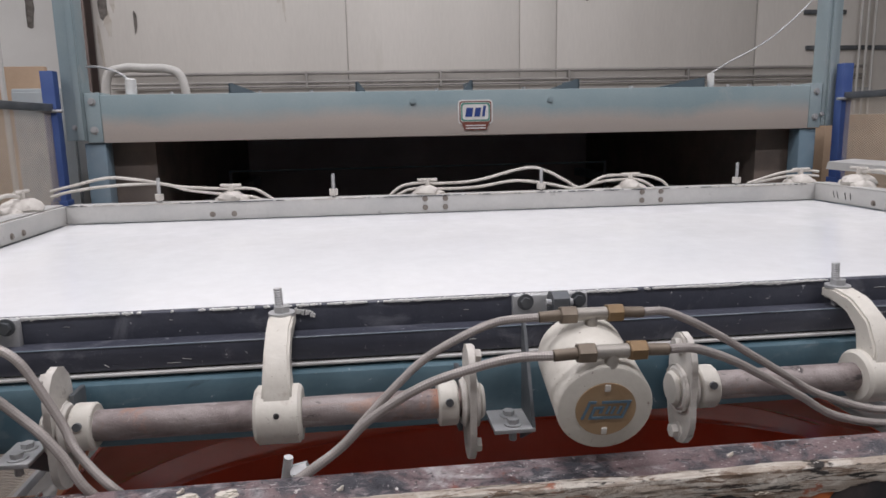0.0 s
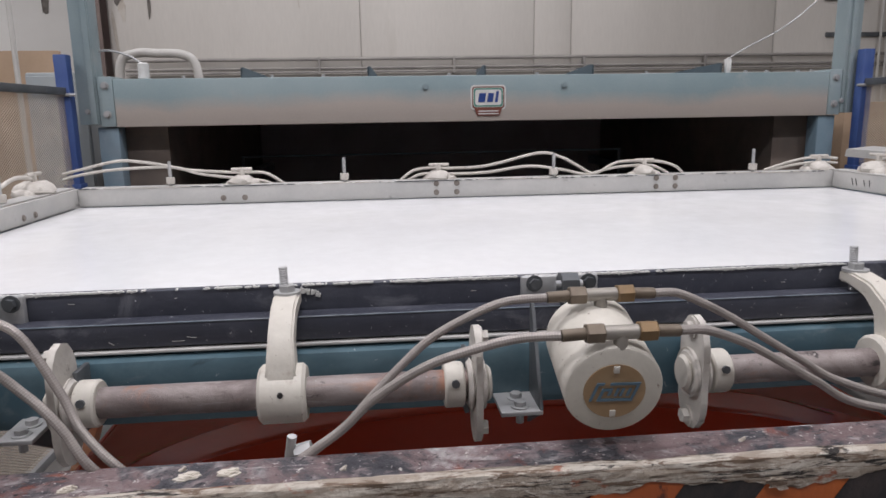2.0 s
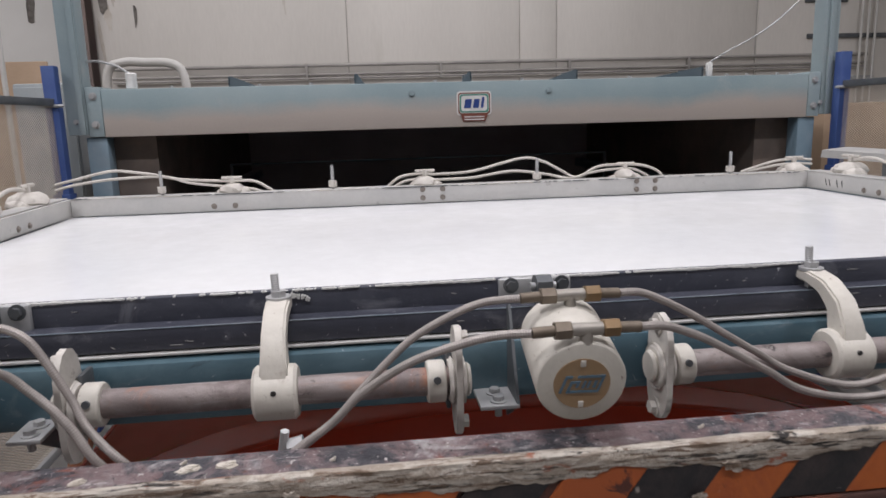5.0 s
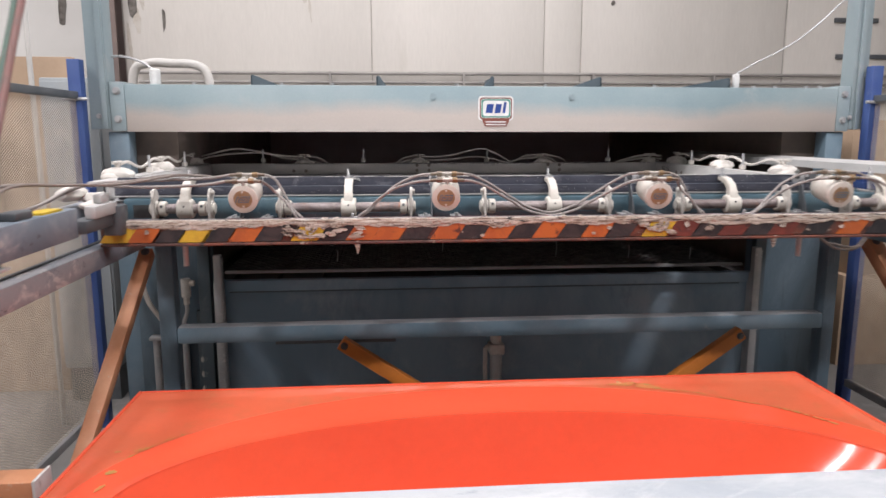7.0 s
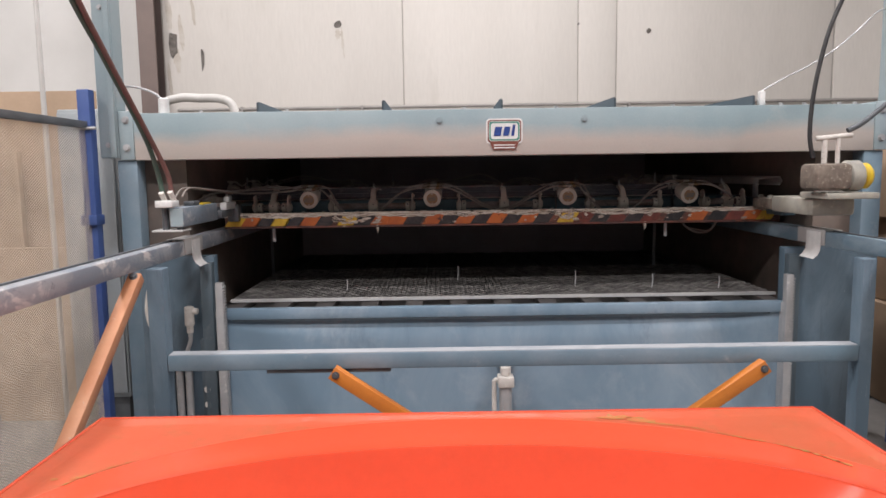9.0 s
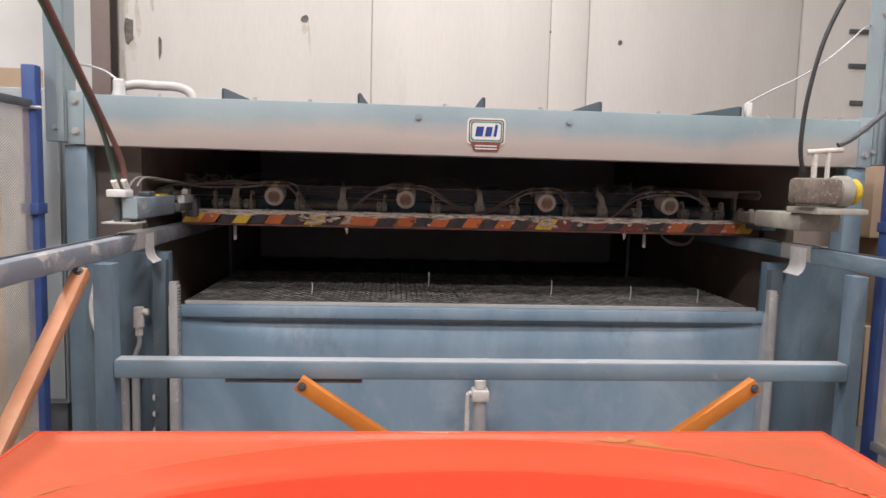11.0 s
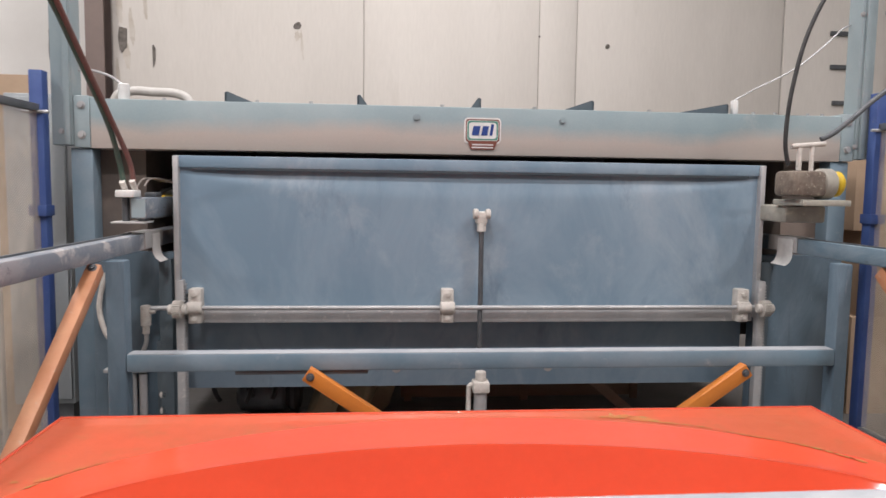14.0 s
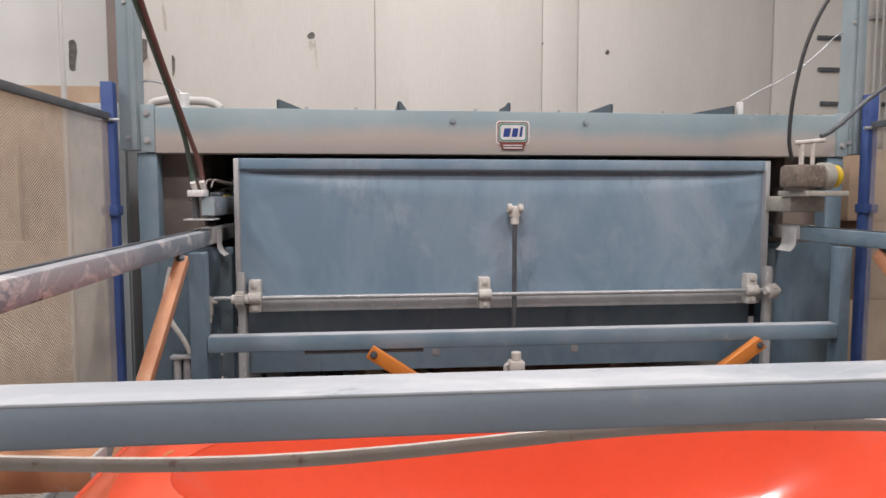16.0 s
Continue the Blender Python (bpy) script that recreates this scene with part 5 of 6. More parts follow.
# shaft sections, bearings, arms
pipes = ((-1.16, -0.98), (-0.714, -0.252), (0.04, 0.50), (0.80, 1.21), (1.48, 1.70))
for a, b in pipes:
    pp = part("clamp_shaft", rod(B(), (a, 0.40, 1.2655), (b, 0.40, 1.2655), 0.0182, 24), M_PIPE, car, "rusty round clamp shaft")
    for x, d in ((a, -1), (b, 1)):
        outline = []
        for k in range(28):
            t = 2 * math.pi * k / 28
            rr = 0.034 + 0.040 * abs(math.cos(t)) ** 3
            outline.append((0.40 + rr * math.sin(t) * 0.95, 1.2655 + rr * math.cos(t)))
        fl = part("flange_bearing", plate(B(), outline, "x", x + d * 0.004, x + d * 0.012), M_DUSTY, car, "white dusted two-bolt flange bearing")
        for s1 in (0, 1):
            part("dish", rod(B(), (x + d * (0.012 if s1 else 0.004), 0.40, 1.2655), (x + d * (0.018 if s1 else -0.004), 0.40, 1.2655), 0.031, 20, 0.005), M_DUSTY, fl)
        part("boss", rod(B(), (x + d * 0.018, 0.40, 1.2655), (x + d * 0.025, 0.40, 1.2655), 0.022, 18, 0.003), M_CREAM, fl)
        part("collar", rod(B(), (x - d * 0.008, 0.40, 1.2655), (x - d * 0.032, 0.40, 1.2655), 0.0275, 18, 0.002), M_CREAM, fl, "set collar")
        part("set_screw", rod(B(), (x - d * 0.02, 0.375, 1.276), (x - d * 0.02, 0.3715, 1.2765), 0.005, 8), M_DARKSTEEL, fl)
        for sz in (-1, 1):
            part("bolt", bolt(B(), (x + d * 0.012, 0.40, 1.2655 + sz * 0.058), (d, 0, 0), 0.009, 0.010), M_DUSTY, fl)
        part("bracket", box(B(), x - d * 0.002 - 0.003, x - d * 0.002 + 0.003, 0.41, 0.446, 1.222, 1.30, 0.001), M_DARKSTEEL, fl)


def clamp_arm(x, yy=0.40):
    hub = B()
    rod(hub, (x - 0.0275, yy, 1.2655), (x + 0.0275, yy, 1.2655), 0.035, 24, 0.004)
    arm = part("clamp_arm", hub, M_CREAM, car, "cream cast clamp arm with a stud")
    bm = B()
    path = [(yy - 0.006, 1.262, 0.021), (yy - 0.004, 1.300, 0.0165), (yy + 0.010, 1.332, 0.0150), (yy + 0.038, 1.352, 0.0150), (yy + 0.070, 1.359, 0.0160), (yy + 0.092, 1.359, 0.0165)]
    thick = (0.020, 0.019, 0.014, 0.011, 0.009, 0.008)
    rings = []
    for i, ((y, z, h), t) in enumerate(zip(path, thick)):
        a, b = path[max(i - 1, 0)], path[min(i + 1, len(path) - 1)]
        d = Vector((b[0] - a[0], b[1] - a[1])).normalized()
        ny, nz = -d.y, d.x
        rings.append([bm.verts.new((x + sx * h, y + sn * t * ny, z + sn * t * nz)) for sx, sn in ((-1, -1), (1, -1), (1, 1), (-1, 1))])
    for a, b in zip(rings, rings[1:]):
        for k in range(4):
            bm.faces.new((a[k], a[(k + 1) % 4], b[(k + 1) % 4], b[k]))
    bm.faces.new(rings[0][::-1])
    bm.faces.new(rings[-1])
    bmesh.ops.bevel(bm, geom=[e for e in bm.edges], offset=0.003, segments=2, affect="EDGES")
    part("lever", bm, M_CREAM, arm)
    part("hole", rod(B(), (x, yy - 0.0346, 1.2765), (x, yy - 0.0325, 1.2765), 0.0035, 10), M_BLACKRUB, arm)
    part("washer", rod(B(), (x, yy + 0.08, 1.366), (x, yy + 0.08, 1.370), 0.017, 18), M_GALV, arm)
    part("nut", rod(B(), (x, yy + 0.08, 1.370), (x, yy + 0.08, 1.378), 0.0105, 6), M_GALV, arm)
    part("stud", sweep(B(), [(x - 0.004 * q / 60, yy + 0.08 + 0.002 * q / 60, 1.310 + 0.091 * q / 60) for q in range(61)], 0.0055, 10, radii=[0.0057 if q % 2 else 0.0048 for q in range(61)]), M_GALV, arm, "threaded stud")


for x in ARMS:
    clamp_arm(x)


def clamp_cylinder(x, yaw=0.0, shift=0.0):
    tilt = pose(x - 0.002, 0.248, 1.3115, 12, 0, yaw)

    def at(u, v, w):
        return tilt @ Vector((u, v, w))
    bm = B()
    sweep(bm, [at(0, v, 0) for v in (0.0, 0.0012, 0.0045, 0.110, 0.116, 0.120)], 0.05, 44, radii=[0.0462, 0.0490, 0.0505, 0.0505, 0.0490, 0.0455])
    body = part("clamp_cylinder", bm, M_CREAM, car, "cream pneumatic clamp cylinder")
    part("face_disc", rod(B(), at(0, -0.0012, 0), at(0, 0.003, 0), 0.0315, 36), M_TAN, body, "tan label disc")
    for w in (-0.026, 0.026):
        part("slot", box(B(), -0.003, 0.003, -0.0026, 0.0, w - 0.004, w + 0.004, 0.0008, tilt), M_DUSTY, body)
    lg = B()
    lean = Matrix(((1, 0, 0.35, 0), (0, 1, 0, 0), (0, 0, 1, 0), (0, 0, 0, 1)))
    for u0, u1, w0, w1 in ((-0.022, -0.0192, -0.0105, 0.008), (-0.022, -0.014, 0.008, 0.0108), (-0.008, 0.022, 0.008, 0.0108), (0.0192, 0.022, -0.008, 0.008), (-0.014, 0.022, -0.0108, -0.008), (-0.014, -0.011, -0.0085, 0.004), (-0.011, -0.003, 0.0012, 0.004), (-0.006, -0.003, -0.004, 0.0012), (0.001, 0.0038, -0.005, 0.004), (0.0062, 0.009, -0.005, 0.004), (0.013, 0.016, -0.005, 0.004)):
        box(lg, u0, u1, -0.0024, -0.0005, w0, w1, 0, tilt @ lean)
    part("face_mark", lg, M_LOGOBLUE, body, "blue printed shapes", smooth=False)
    for v in (0.008, 0.090):
        p0 = at(0.004, v, 0.0495)
        top = p0 + Vector((0, 0, 0.0125))
        tee = part("tee", rod(B(), p0 - Vector((0, 0, 0.004)), top, 0.0072, 14), M_TEE, body, "nickel hose tee")
        part("run", rod(B(), top + Vector((-0.018, 0, 0)), top + Vector((0.018, 0, 0)), 0.0074, 14, 0.001), M_TEE, tee)
        for d, mm in ((-1, M_BRASS), (1, M_BRASS2)):
            part("hex_nut", rod(B(), top + Vector((d * 0.0175, 0, 0)), top + Vector((d * 0.036, 0, 0)), 0.0108, 6, 0.0012), mm, tee, "brass hex nut")
            part("ferrule", rod(B(), top + Vector((d * 0.036, 0, 0)), top + Vector((d * 0.060, 0, -0.001)), 0.0062, 12), M_BRASS, tee)
    for x0, x1, bx in ((x - 0.092, x - 0.040, x - 0.066), (x + 0.030, x + 0.070, x + 0.052)):
        foot = part("foot_bracket", box(B(), x0, x1, 0.383, 0.446, 1.226, 1.232, 0.0015), M_GALV, car, "zinc plated mounting foot")
        for y in (0.398, 0.424):
            part("bolt", bolt(B(), (bx, y, 1.232), (0, 0, 1), 0.0075, 0.008), M_GALV, foot)
            part("bolt_end", rod(B(), (bx, y, 1.226), (bx, y, 1.212), 0.005, 8), M_GALV, foot)
        part("gusset", plate(B(), [(0.386, 1.226), (0.445, 1.226), (0.445, 1.19)], "x", x1 - 0.006, x1 - 0.002), M_DARKSTEEL, foot)
        if bx < x:
            part("rib", plate(B(), [(0.384, 1.232), (0.446, 1.232), (0.446, 1.350), (0.438, 1.352), (0.430, 1.338)], "x", x1 - 0.004, x1), M_DARKSTEEL, foot, "upright steel gusset")
    c = x + shift
    bk = part("back_bracket", box(B(), c - 0.046, c + 0.058, 0.486, 0.497, 1.337, 1.3745, 0.003), M_GALV, car, "zinc bracket with bolts")
    for dx in (-0.029, 0.044):
        part("bolt", bolt(B(), (c + dx, 0.486, 1.3655), (0, -1, 0), 0.0075, 0.008), M_DARKSTEEL, bk)
    bm = B()
    plate(bm, [(0.450, 1.345), (0.488, 1.345), (0.488, 1.372), (0.478, 1.381), (0.464, 1.383), (0.453, 1.376)], "x", c + 0.001, c + 0.023)
    part("clevis", bm, M_DARKSTEEL, bk)
    part("clevis_pin", rod(B(), (c - 0.006, 0.466, 1.368), (c + 0.030, 0.466, 1.368), 0.005, 10), M_GALV, bk)
    return [at(0.004, v, 0.0495) + Vector((0, 0, 0.0125)) for v in (0.008, 0.090)]


tees = [clamp_cylinder(x, yaw, sh) for x, yaw, sh in zip(CYL, (0, -4, -2, 0), (-0.029, 0, 0, 0))]
END = Vector((0.06, 0, -0.001))


def hose(knots):
    part("hose", braided(B(), spline(knots, 10), 0.0049), M_BRAID, car, "braided steel air hose")


# fall and rise of a hose on the two sides of a cylinder: step in x from the tee's end, y, z
FALL = ([(0.030, 0.256, 1.3690), (0.056, 0.260, 1.3605), (0.088, 0.266, 1.346), (0.135, 0.278, 1.319), (0.181, 0.290, 1.292), (0.237, 0.301, 1.259)],
        [(0.030, 0.336, 1.3865), (0.058, 0.337, 1.3755), (0.097, 0.338, 1.355), (0.147, 0.338, 1.324), (0.189, 0.338, 1.298), (0.237, 0.338, 1.270)])
RISE = ([(-0.036, 0.255, 1.3695), (-0.074, 0.257, 1.362), (-0.130, 0.267, 1.341), (-0.184, 0.282, 1.303), (-0.216, 0.287, 1.271), (-0.252, 0.290, 1.243), (-0.30, 0.315, 1.195)],
        [(-0.042, 0.335, 1.3850), (-0.080, 0.333, 1.3725), (-0.126, 0.330, 1.349), (-0.161, 0.325, 1.320), (-0.195, 0.320, 1.287), (-0.224, 0.312, 1.259), (-0.265, 0.306, 1.233), (-0.31, 0.33, 1.19)])
STEEP = ([(0.012, 0.270, 1.363), (0.027, 0.294, 1.346), (0.045, 0.299, 1.325), (0.067, 0.295, 1.305), (0.088, 0.290, 1.280), (0.112, 0.286, 1.242), (0.15, 0.315, 1.19)],
         [(0.016, 0.331, 1.386), (0.038, 0.328, 1.372), (0.057, 0.325, 1.342), (0.078, 0.320, 1.303), (0.095, 0.310, 1.273), (0.133, 0.297, 1.236), (0.17, 0.32, 1.19)])


def steps(p, rows):
    return [Vector((p.x + dx, y, z)) for dx, y, z in rows]


for j in (0, 1):
    ends = [(t[j] + Vector((-END.x, 0, END.z)), t[j] + END) for t in tees]
    for a, b, fall in ((0, 1, STEEP), (2, 3, STEEP)):
        hose([ends[a][1]] + steps(ends[a][1], fall[j]) + [Vector(((ends[a][1].x + ends[b][0].x) / 2, 0.335, 1.18))] + steps(ends[b][0], RISE[j])[::-1] + [ends[b][0]])
    mid = Vector(((ends[1][1].x + ends[2][0].x) / 2, 0.315 + 0.02 * j, 1.238 + 0.008 * j))
    back = [Vector((ends[2][0].x - dx, y, z)) for dx, y, z in FALL[j]][::-1]
    hose([ends[1][1]] + steps(ends[1][1], FALL[j]) + [mid] + back + [ends[2][0]])
for j in (0, 1):
    a = tees[0][j] - Vector((0.06, 0, 0))
    part("hose", braided(B(), spline([a, a + Vector((-0.08, 0, -0.012)), a + Vector((-0.28, 0.02, -0.02)), Vector((-1.36, 0.25 + 0.05 * j, 1.36)), Vector((-1.42, 0.05, 1.31)), Vector((-1.43, -0.3, 1.30))], 8), 0.0054), M_BRAID, car, "braided steel air hose")
    b = tees[3][j] + Vector((0.06, 0, 0))
    part("hose", braided(B(), spline([b, b + Vector((0.06, 0, -0.008)), b + Vector((0.15, 0.02, -0.05)), b + Vector((0.22, 0.1, -0.09)), (1.66, 0.6, 1.30)], 8), 0.0054), M_BRAID, car, "braided steel air hose")

# clamps along the far and side edges
def edge_clamp(m):
    bm = B()
    for cx, cy, cz, r in ((0, 0, 0, 0.045), (-0.03, 0.01, -0.01, 0.03), (0.035, 0.0, -0.008, 0.03)):
        bmesh.ops.create_icosphere(bm, subdivisions=2, radius=r, matrix=m @ Matrix.Translation((cx, cy, cz)) @ Matrix.Diagonal((1, 1.2, 0.62, 1)))
    for v in bm.verts:
        v.co += 0.008 * noise.noise_vector(v.co * 32) + 0.003 * noise.noise_vector(v.co * 90)
    c = part("edge_clamp", bm, M_DUSTY, car, "clamp cylinder caked in white dust")
    part("tee", rod(B(), m @ Vector((0, 0, 0.02)), m @ Vector((0, 0, 0.05)), 0.01, 8), M_DUSTY, c)
    part("run", rod(B(), m @ Vector((-0.036, 0, 0.045)), m @ Vector((0.036, 0, 0.045)), 0.0065, 8), M_DUSTY, c)


def edge_stud(m):
    s_ = part("edge_stud", rod(B(), m @ Vector((0, 0, -0.01)), m @ Vector((0, 0, 0.085)), 0.006, 8), M_GALV, car)
    part("nut", rod(B(), m @ Vector((0, 0, 0.008)), m @ Vector((0, 0, 0.03)), 0.016, 6), M_DUSTY, s_)


for x in CYL:
    edge_clamp(pose(x, 2.13, 1.358))
for x in (-1.063, -0.464, 0.296, 1.062):
    edge_stud(pose(x, 2.10, 1.353))
for x, sgn in ((-1.43, -1), (1.43, 1)):
    for y in (0.78, 1.35, 1.92):
        edge_clamp(pose(x, y, 1.368, 0, 0, 90) @ Matrix.Diagonal((1.25, 1.2, 1.1, 1)))
    for y in (1.08, 1.65):
        edge_stud(pose(x - sgn * 0.03, y, 1.353))
for line in ([(-0.13, 1.395), (-0.09, 1.39), (0.055, 1.396), (0.244, 1.438), (0.329, 1.422), (0.395, 1.388), (0.46, 1.358), (0.545, 1.397), (0.654, 1.40), (0.72, 1.395), (0.776, 1.375), (0.807, 1.345)],
             [(-0.15, 1.372), (-0.09, 1.369), (0.056, 1.372), (0.203, 1.391), (0.331, 1.376), (0.428, 1.356), (0.503, 1.372), (0.568, 1.382), (0.677, 1.383), (0.744, 1.352)],
             [(-1.43, 1.40), (-1.369, 1.414), (-1.244, 1.441), (-1.159, 1.435), (-1.084, 1.422), (-1.008, 1.405), (-0.854, 1.393), (-0.795, 1.393), (-0.737, 1.386), (-0.679, 1.349)],
             [(-1.43, 1.38), (-1.37, 1.396), (-1.247, 1.412), (-1.065, 1.416), (-0.971, 1.391), (-0.836, 1.371), (-0.758, 1.362), (-0.719, 1.348)],
             [(-0.266, 1.348), (-0.214, 1.385), (-0.132, 1.395)], [(-0.24, 1.348), (-0.19, 1.370), (-0.12, 1.374)],
             [(1.124, 1.355), (1.258, 1.391), (1.349, 1.398), (1.419, 1.393)], [(1.15, 1.355), (1.27, 1.376), (1.36, 1.38), (1.42, 1.375)]):
    part("hose", sweep(B(), spline([(x, 2.13, z) for x, z in line], 6), 0.0052, 8), M_DUSTY, car, "dusty air hose")
for x in (-1.43, 1.43):
    for a, b in ((0.80, 1.33), (1.37, 1.90)):
        part("hose", sweep(B(), spline([(x, a, 1.405), (x, a + 0.1, 1.415), (x, (a + b) / 2, 1.385), (x, b - 0.1, 1.415), (x, b, 1.405)], 6), 0.0065, 8), M_DUSTY, car, "dusty air hose")
for x in (-1.04, 1.22):
    part("hanging_pin", rod(B(), (x, 0.29, 1.16), (x, 0.29, 1.075), 0.010, 8), M_GALV, car)

# outrigger block at the hose side, motor at the drive side
blk = part("outrigger", box(B(), -1.322, -1.257, -0.52, -0.03, 1.226, 1.316, 0.006), M_OUTRIG, car, "square box tube outrigger with a pale end")
part("end_face", box(B(), -1.318, -1.261, -0.523, -0.519, 1.231, 1.311), M_BEAM, blk)
part("base_plate", box(B(), -1.40, -1.26, -0.54, -0.42, 1.205, 1.213, 0.002), M_ALU, blk)
part("base_rib", box(B(), -1.30, -1.27, -0.50, -0.44, 1.213, 1.226, 0.002), M_DARKSTEEL, blk)
part("valve_block", box(B(), -1.378, -1.300, -0.545, -0.45, 1.317, 1.348, 0.005), M_SIGNWHITE, blk, "white valve block")
part("valve_post", rod(B(), (-1.352, -0.49, 1.213), (-1.352, -0.49, 1.317), 0.016, 12), M_DARKSTEEL, blk)
part("tag", box(B(), -1.318, -1.268, -0.22, -0.10, 1.316, 1.322), M_YELLOW, blk, "yellow tag")
part("bracket", box(B(), -1.29, -1.235, -0.03, 0.247, 1.235, 1.275, 0.005), M_DARKSTEEL, blk)
part("bracket", box(B(), -1.26, -1.225, 0.02, 0.20, 1.275, 1.315, 0.005), M_ALU, blk)
part("lug", box(B(), -1.27, -1.21, 0.18, 0.25, 1.20, 1.30, 0.006), M_DARKSTEEL, blk)
for k, (cx, cy, cz, r) in enumerate(((-1.31, 0.20, 1.30, 0.028), (-1.41, 0.30, 1.33, 0.045), (-1.35, 0.33, 1.31, 0.035))):
    bm = B()
    bmesh.ops.create_icosphere(bm, subdivisions=3, radius=r, matrix=Matrix.Translation((cx, cy, cz)) @ Matrix.Diagonal((1.0, 1.5, 0.55, 1)))
    for v in bm.verts:
        v.co += 0.012 * noise.noise_vector(v.co * 30)
    part("dust_lump", bm, M_DUSTY, blk, "lump of caked white dust")
part("air_valve", box(B(), -1.316, -1.266, -0.36, -0.27, 1.316, 1.338, 0.006), M_DARKSTEEL, blk)
part("air_valve", box(B(), -1.265, -1.235, 0.10, 0.17, 1.315, 1.345, 0.006), M_ALU, blk)
for dx in (0.0, 0.03):
    part("thin_hose", sweep(B(), spline([(-1.32 + dx, -0.44, 1.362), (-1.33 + dx, -0.3, 1.40), (-1.30 + dx, -0.05, 1.385), (-1.24 + dx, 0.2, 1.37), (-1.10 + dx, 0.33, 1.39), (-0.95, 0.34, 1.385)], 6), 0.0045, 8), M_HOSE, blk)
arm = part("drive_arm", box(B(), 1.64, 1.84, -0.50, -0.10, 1.235, 1.315, 0.012), M_ARM, car, "dusty drive side arm")
part("arm_neck", box(B(), 1.69, 1.81, -0.10, 0.226, 1.235, 1.295, 0.010), M_MOTOR, arm, "greasy neck between arm and bar")
for y in (-0.04, 0.08, 0.19):
    part("neck_bolt", bolt(B(), (1.72, y, 1.295), (0, 0, 1), 0.014, 0.016), M_ARM, arm)
part("motor_plate", box(B(), 1.62, 1.85, -0.66, -0.42, 1.318, 1.345, 0.004), M_ARM, arm)
mo = part("gear_motor", box(B(), 1.57, 1.73, -0.66, -0.50, 1.36, 1.475, 0.02), M_MOTOR, car, "grease-caked gear motor")
part("flange", rod(B(), (1.73, -0.58, 1.418), (1.80, -0.58, 1.418), 0.07, 20, 0.01), M_ARM, mo)
part("cap", rod(B(), (1.80, -0.58, 1.418), (1.845, -0.58, 1.418), 0.058, 20, 0.015), M_YELLOW, mo, "yellow plastic end cap")
part("valve", rod(B(), (1.64, -0.58, 1.475), (1.64, -0.58, 1.58), 0.012, 12), M_DUSTY, mo)
part("valve", rod(B(), (1.70, -0.58, 1.475), (1.70, -0.58, 1.59), 0.010, 12), M_DUSTY, mo)
part("manifold", rod(B(), (1.60, -0.58, 1.585), (1.76, -0.58, 1.60), 0.012, 12), M_DUSTY, mo)

# ---------------------------------------------------------------- sheet on the carriage
sheet = solid("plastic_sheet", box(B(), -1.355, 1.355, 0.515, 2.057, 1.284, 1.290), M_SHEET, "glossy white acrylic sheet clamped in the carriage", "sheet", smooth=False)

# ---------------------------------------------------------------- hoses that swing with the carriage
airline = holder("air_hoses", "pair of red and green air hoses", "hose")
for dx, mm, nm in ((-0.012, M_HOSEGREEN, "green hose"), (0.014, M_HOSERED, "red hose")):
    part("hose", sweep(B(), spline([(dx * 1.6, 0, 0), (dx * 1.6, 0.05, 0.10), (dx * 0.7, 0.065, 0.30), (dx * 0.6, 0.03, 0.7), (dx, 0, 1.2), (dx, 0, 3.2)], 6), 0.011, 10), mm, airline, nm)
    part("fitting", rod(B(), (dx * 1.6, 0, -0.03), (dx * 1.6, 0, 0.03), 0.013, 10), M_DUSTY, airline)
powerline = holder("power_cables", "black cable and grey hose rising from the drive motor", "cable")
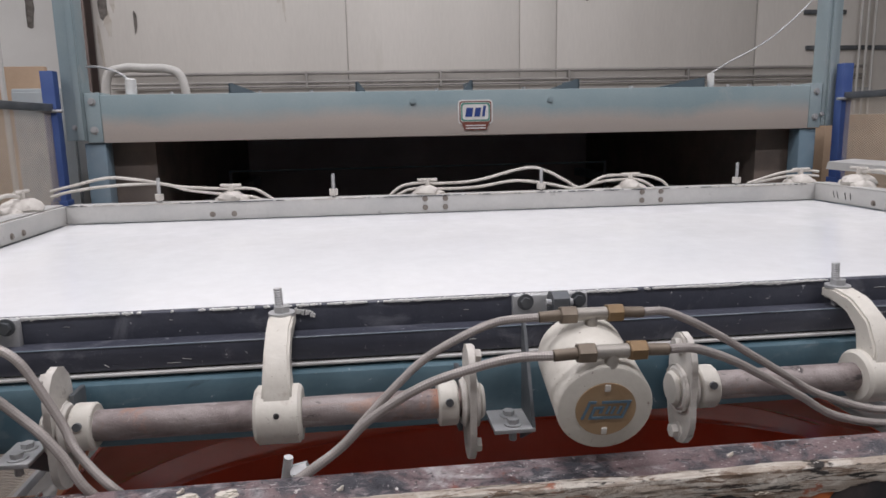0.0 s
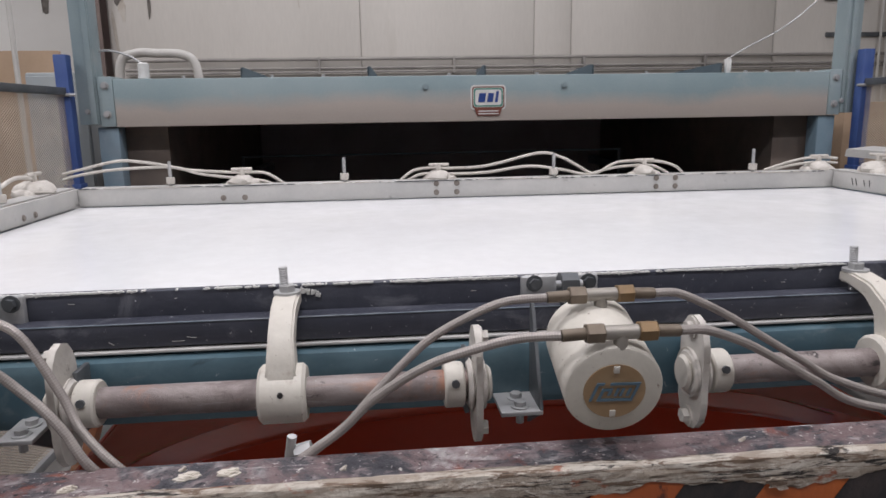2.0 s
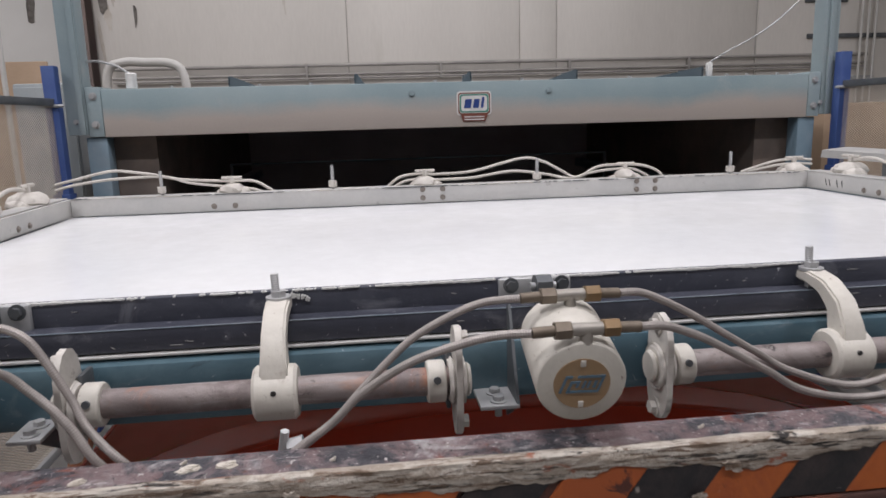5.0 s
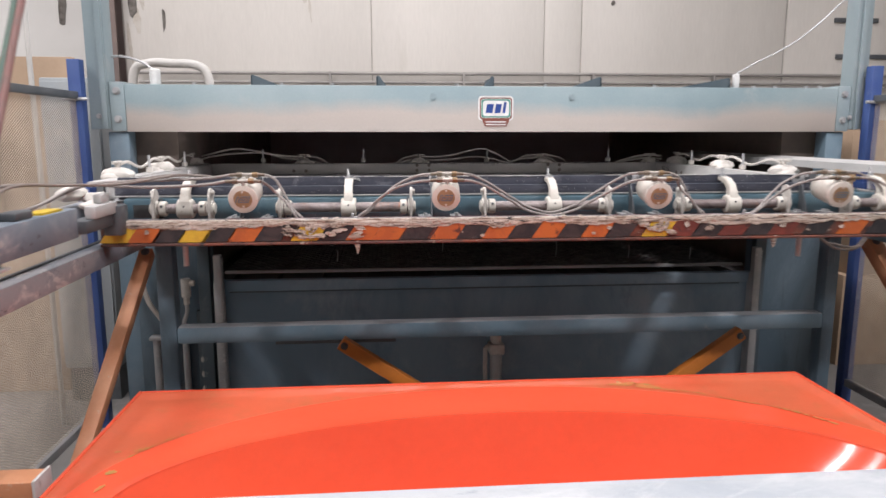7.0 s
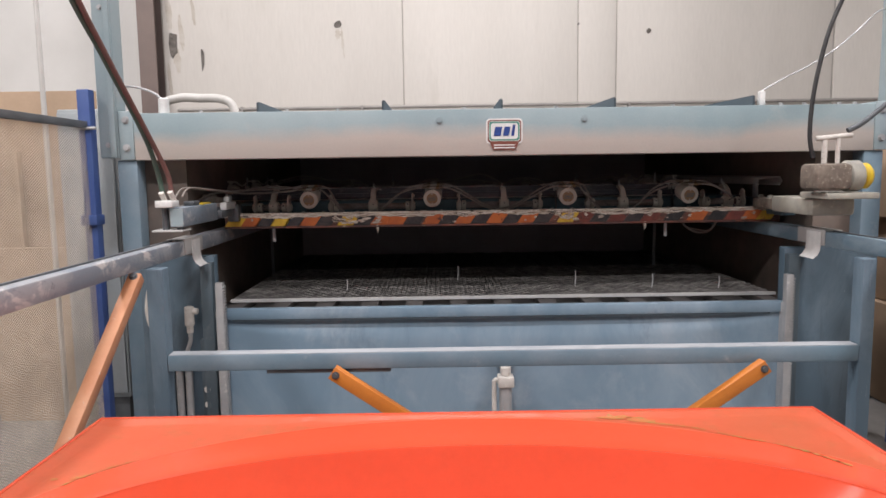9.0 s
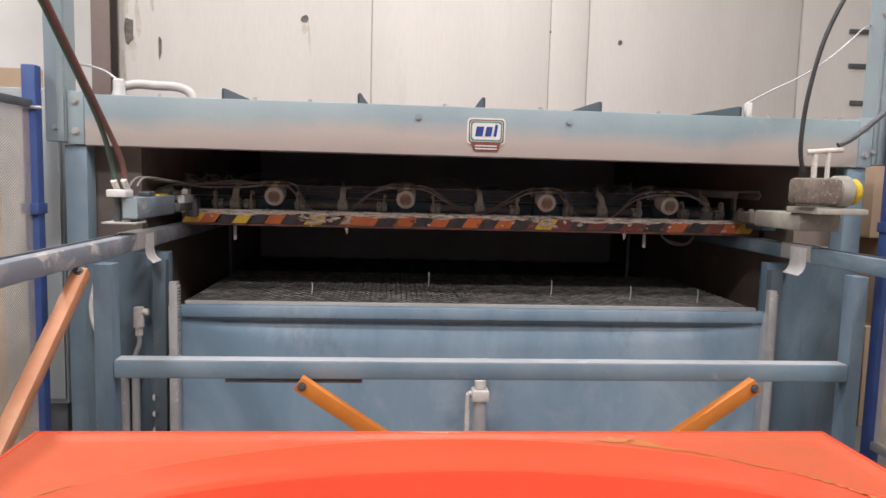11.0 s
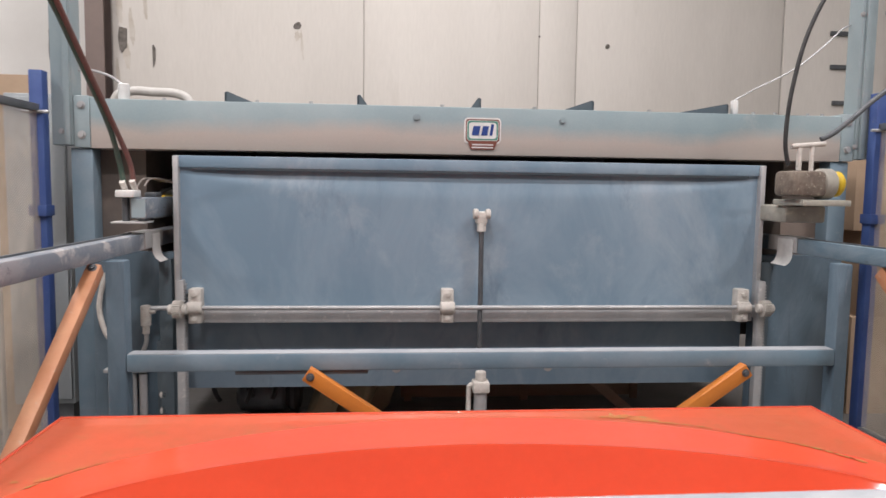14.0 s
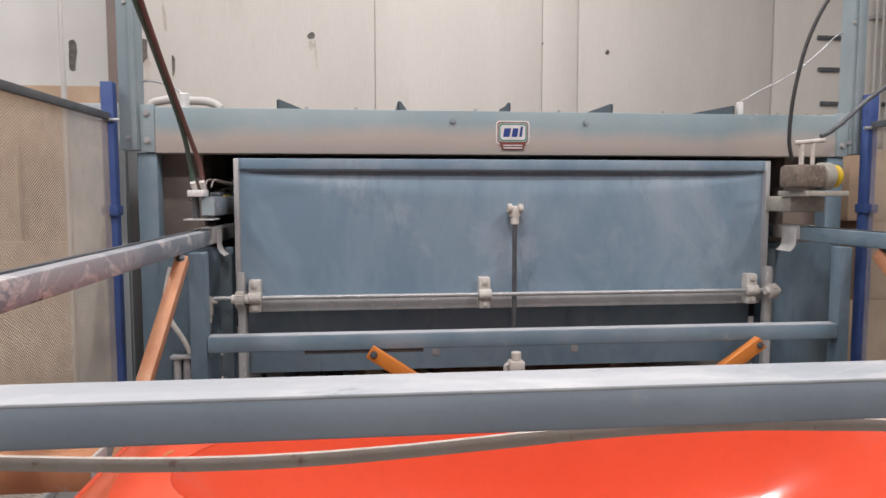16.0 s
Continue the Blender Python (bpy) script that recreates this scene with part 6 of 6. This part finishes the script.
part("cable", sweep(B(), spline([(-0.05, 0, 0), (-0.07, 0, 0.12), (-0.05, 0.0, 0.35), (0.02, 0, 0.62), (0.16, 0.0, 0.86), (0.42, 0, 1.05), (0.9, 0, 1.2)], 8), 0.0095, 10), M_BLACKRUB, powerline, "black cable")
part("hose", sweep(B(), spline([(0.10, 0, 0.12), (0.16, 0, 0.15), (0.26, 0.02, 0.22), (0.45, 0.05, 0.36), (0.9, 0.1, 0.6), (1.5, 0.1, 1.1)], 8), 0.012, 10), M_DARKSTEEL, powerline, "grey hose")

CARRIAGE = [(0.0, 0.0), (4.6, 0.0), (5.0, 0.02), (5.2, 0.082), (5.3, 0.148), (5.5, 0.308), (5.7, 0.503), (6.0, 0.797), (6.5, 1.284), (7.0, 1.777), (7.5, 2.255), (8.0, 2.69), (8.5, 3.103), (8.8, 3.32), (9.0, 3.405), (9.2, 3.412), (9.5, 3.412), (16.0, 3.412)]
DOOR = [(0.0, -0.722), (10.8, -0.722), (11.05, -0.675), (11.3, -0.595), (11.5, -0.545), (12.0, -0.388), (12.5, -0.225), (13.0, -0.062), (13.2, -0.01), (13.35, 0.0), (16.0, 0.0)]


def bend_(s_):
    """How far the cable is still dragged to the side before the carriage is home."""
    return 1 - smooth01((s_ - 2.45) / 0.9)


def motions():
    walk(car, [(t, pose(0, s_, 0)) for t, s_ in CARRIAGE])
    walk(sheet, [(t, pose(0, s_, 0)) for t, s_ in CARRIAGE])
    walk(door, [(t, pose(0, 0, z)) for t, z in DOOR])
    anchor = Vector((-1.46, 2.20, 2.35))
    rows = []
    for t, s_ in CARRIAGE:
        base = Vector((-1.338, -0.49 + s_, 1.362))
        up = (anchor - base).normalized()
        k = smooth01((s_ - 0.9) / 0.9)
        up = (Vector((-0.12, -0.1, 1)).normalized() * (1 - k) + up * k).normalized()
        q = Vector((0, 0, 1)).rotation_difference(up).to_matrix().to_4x4()
        q.translation = base
        rows.append((t, q))
    walk(airline, rows)
    walk(powerline, [(t, pose(1.64 - 0.04 * bend_(s_), -0.58 + s_, 1.50, 0, -20 * bend_(s_), 0)) for t, s_ in CARRIAGE])


motions()
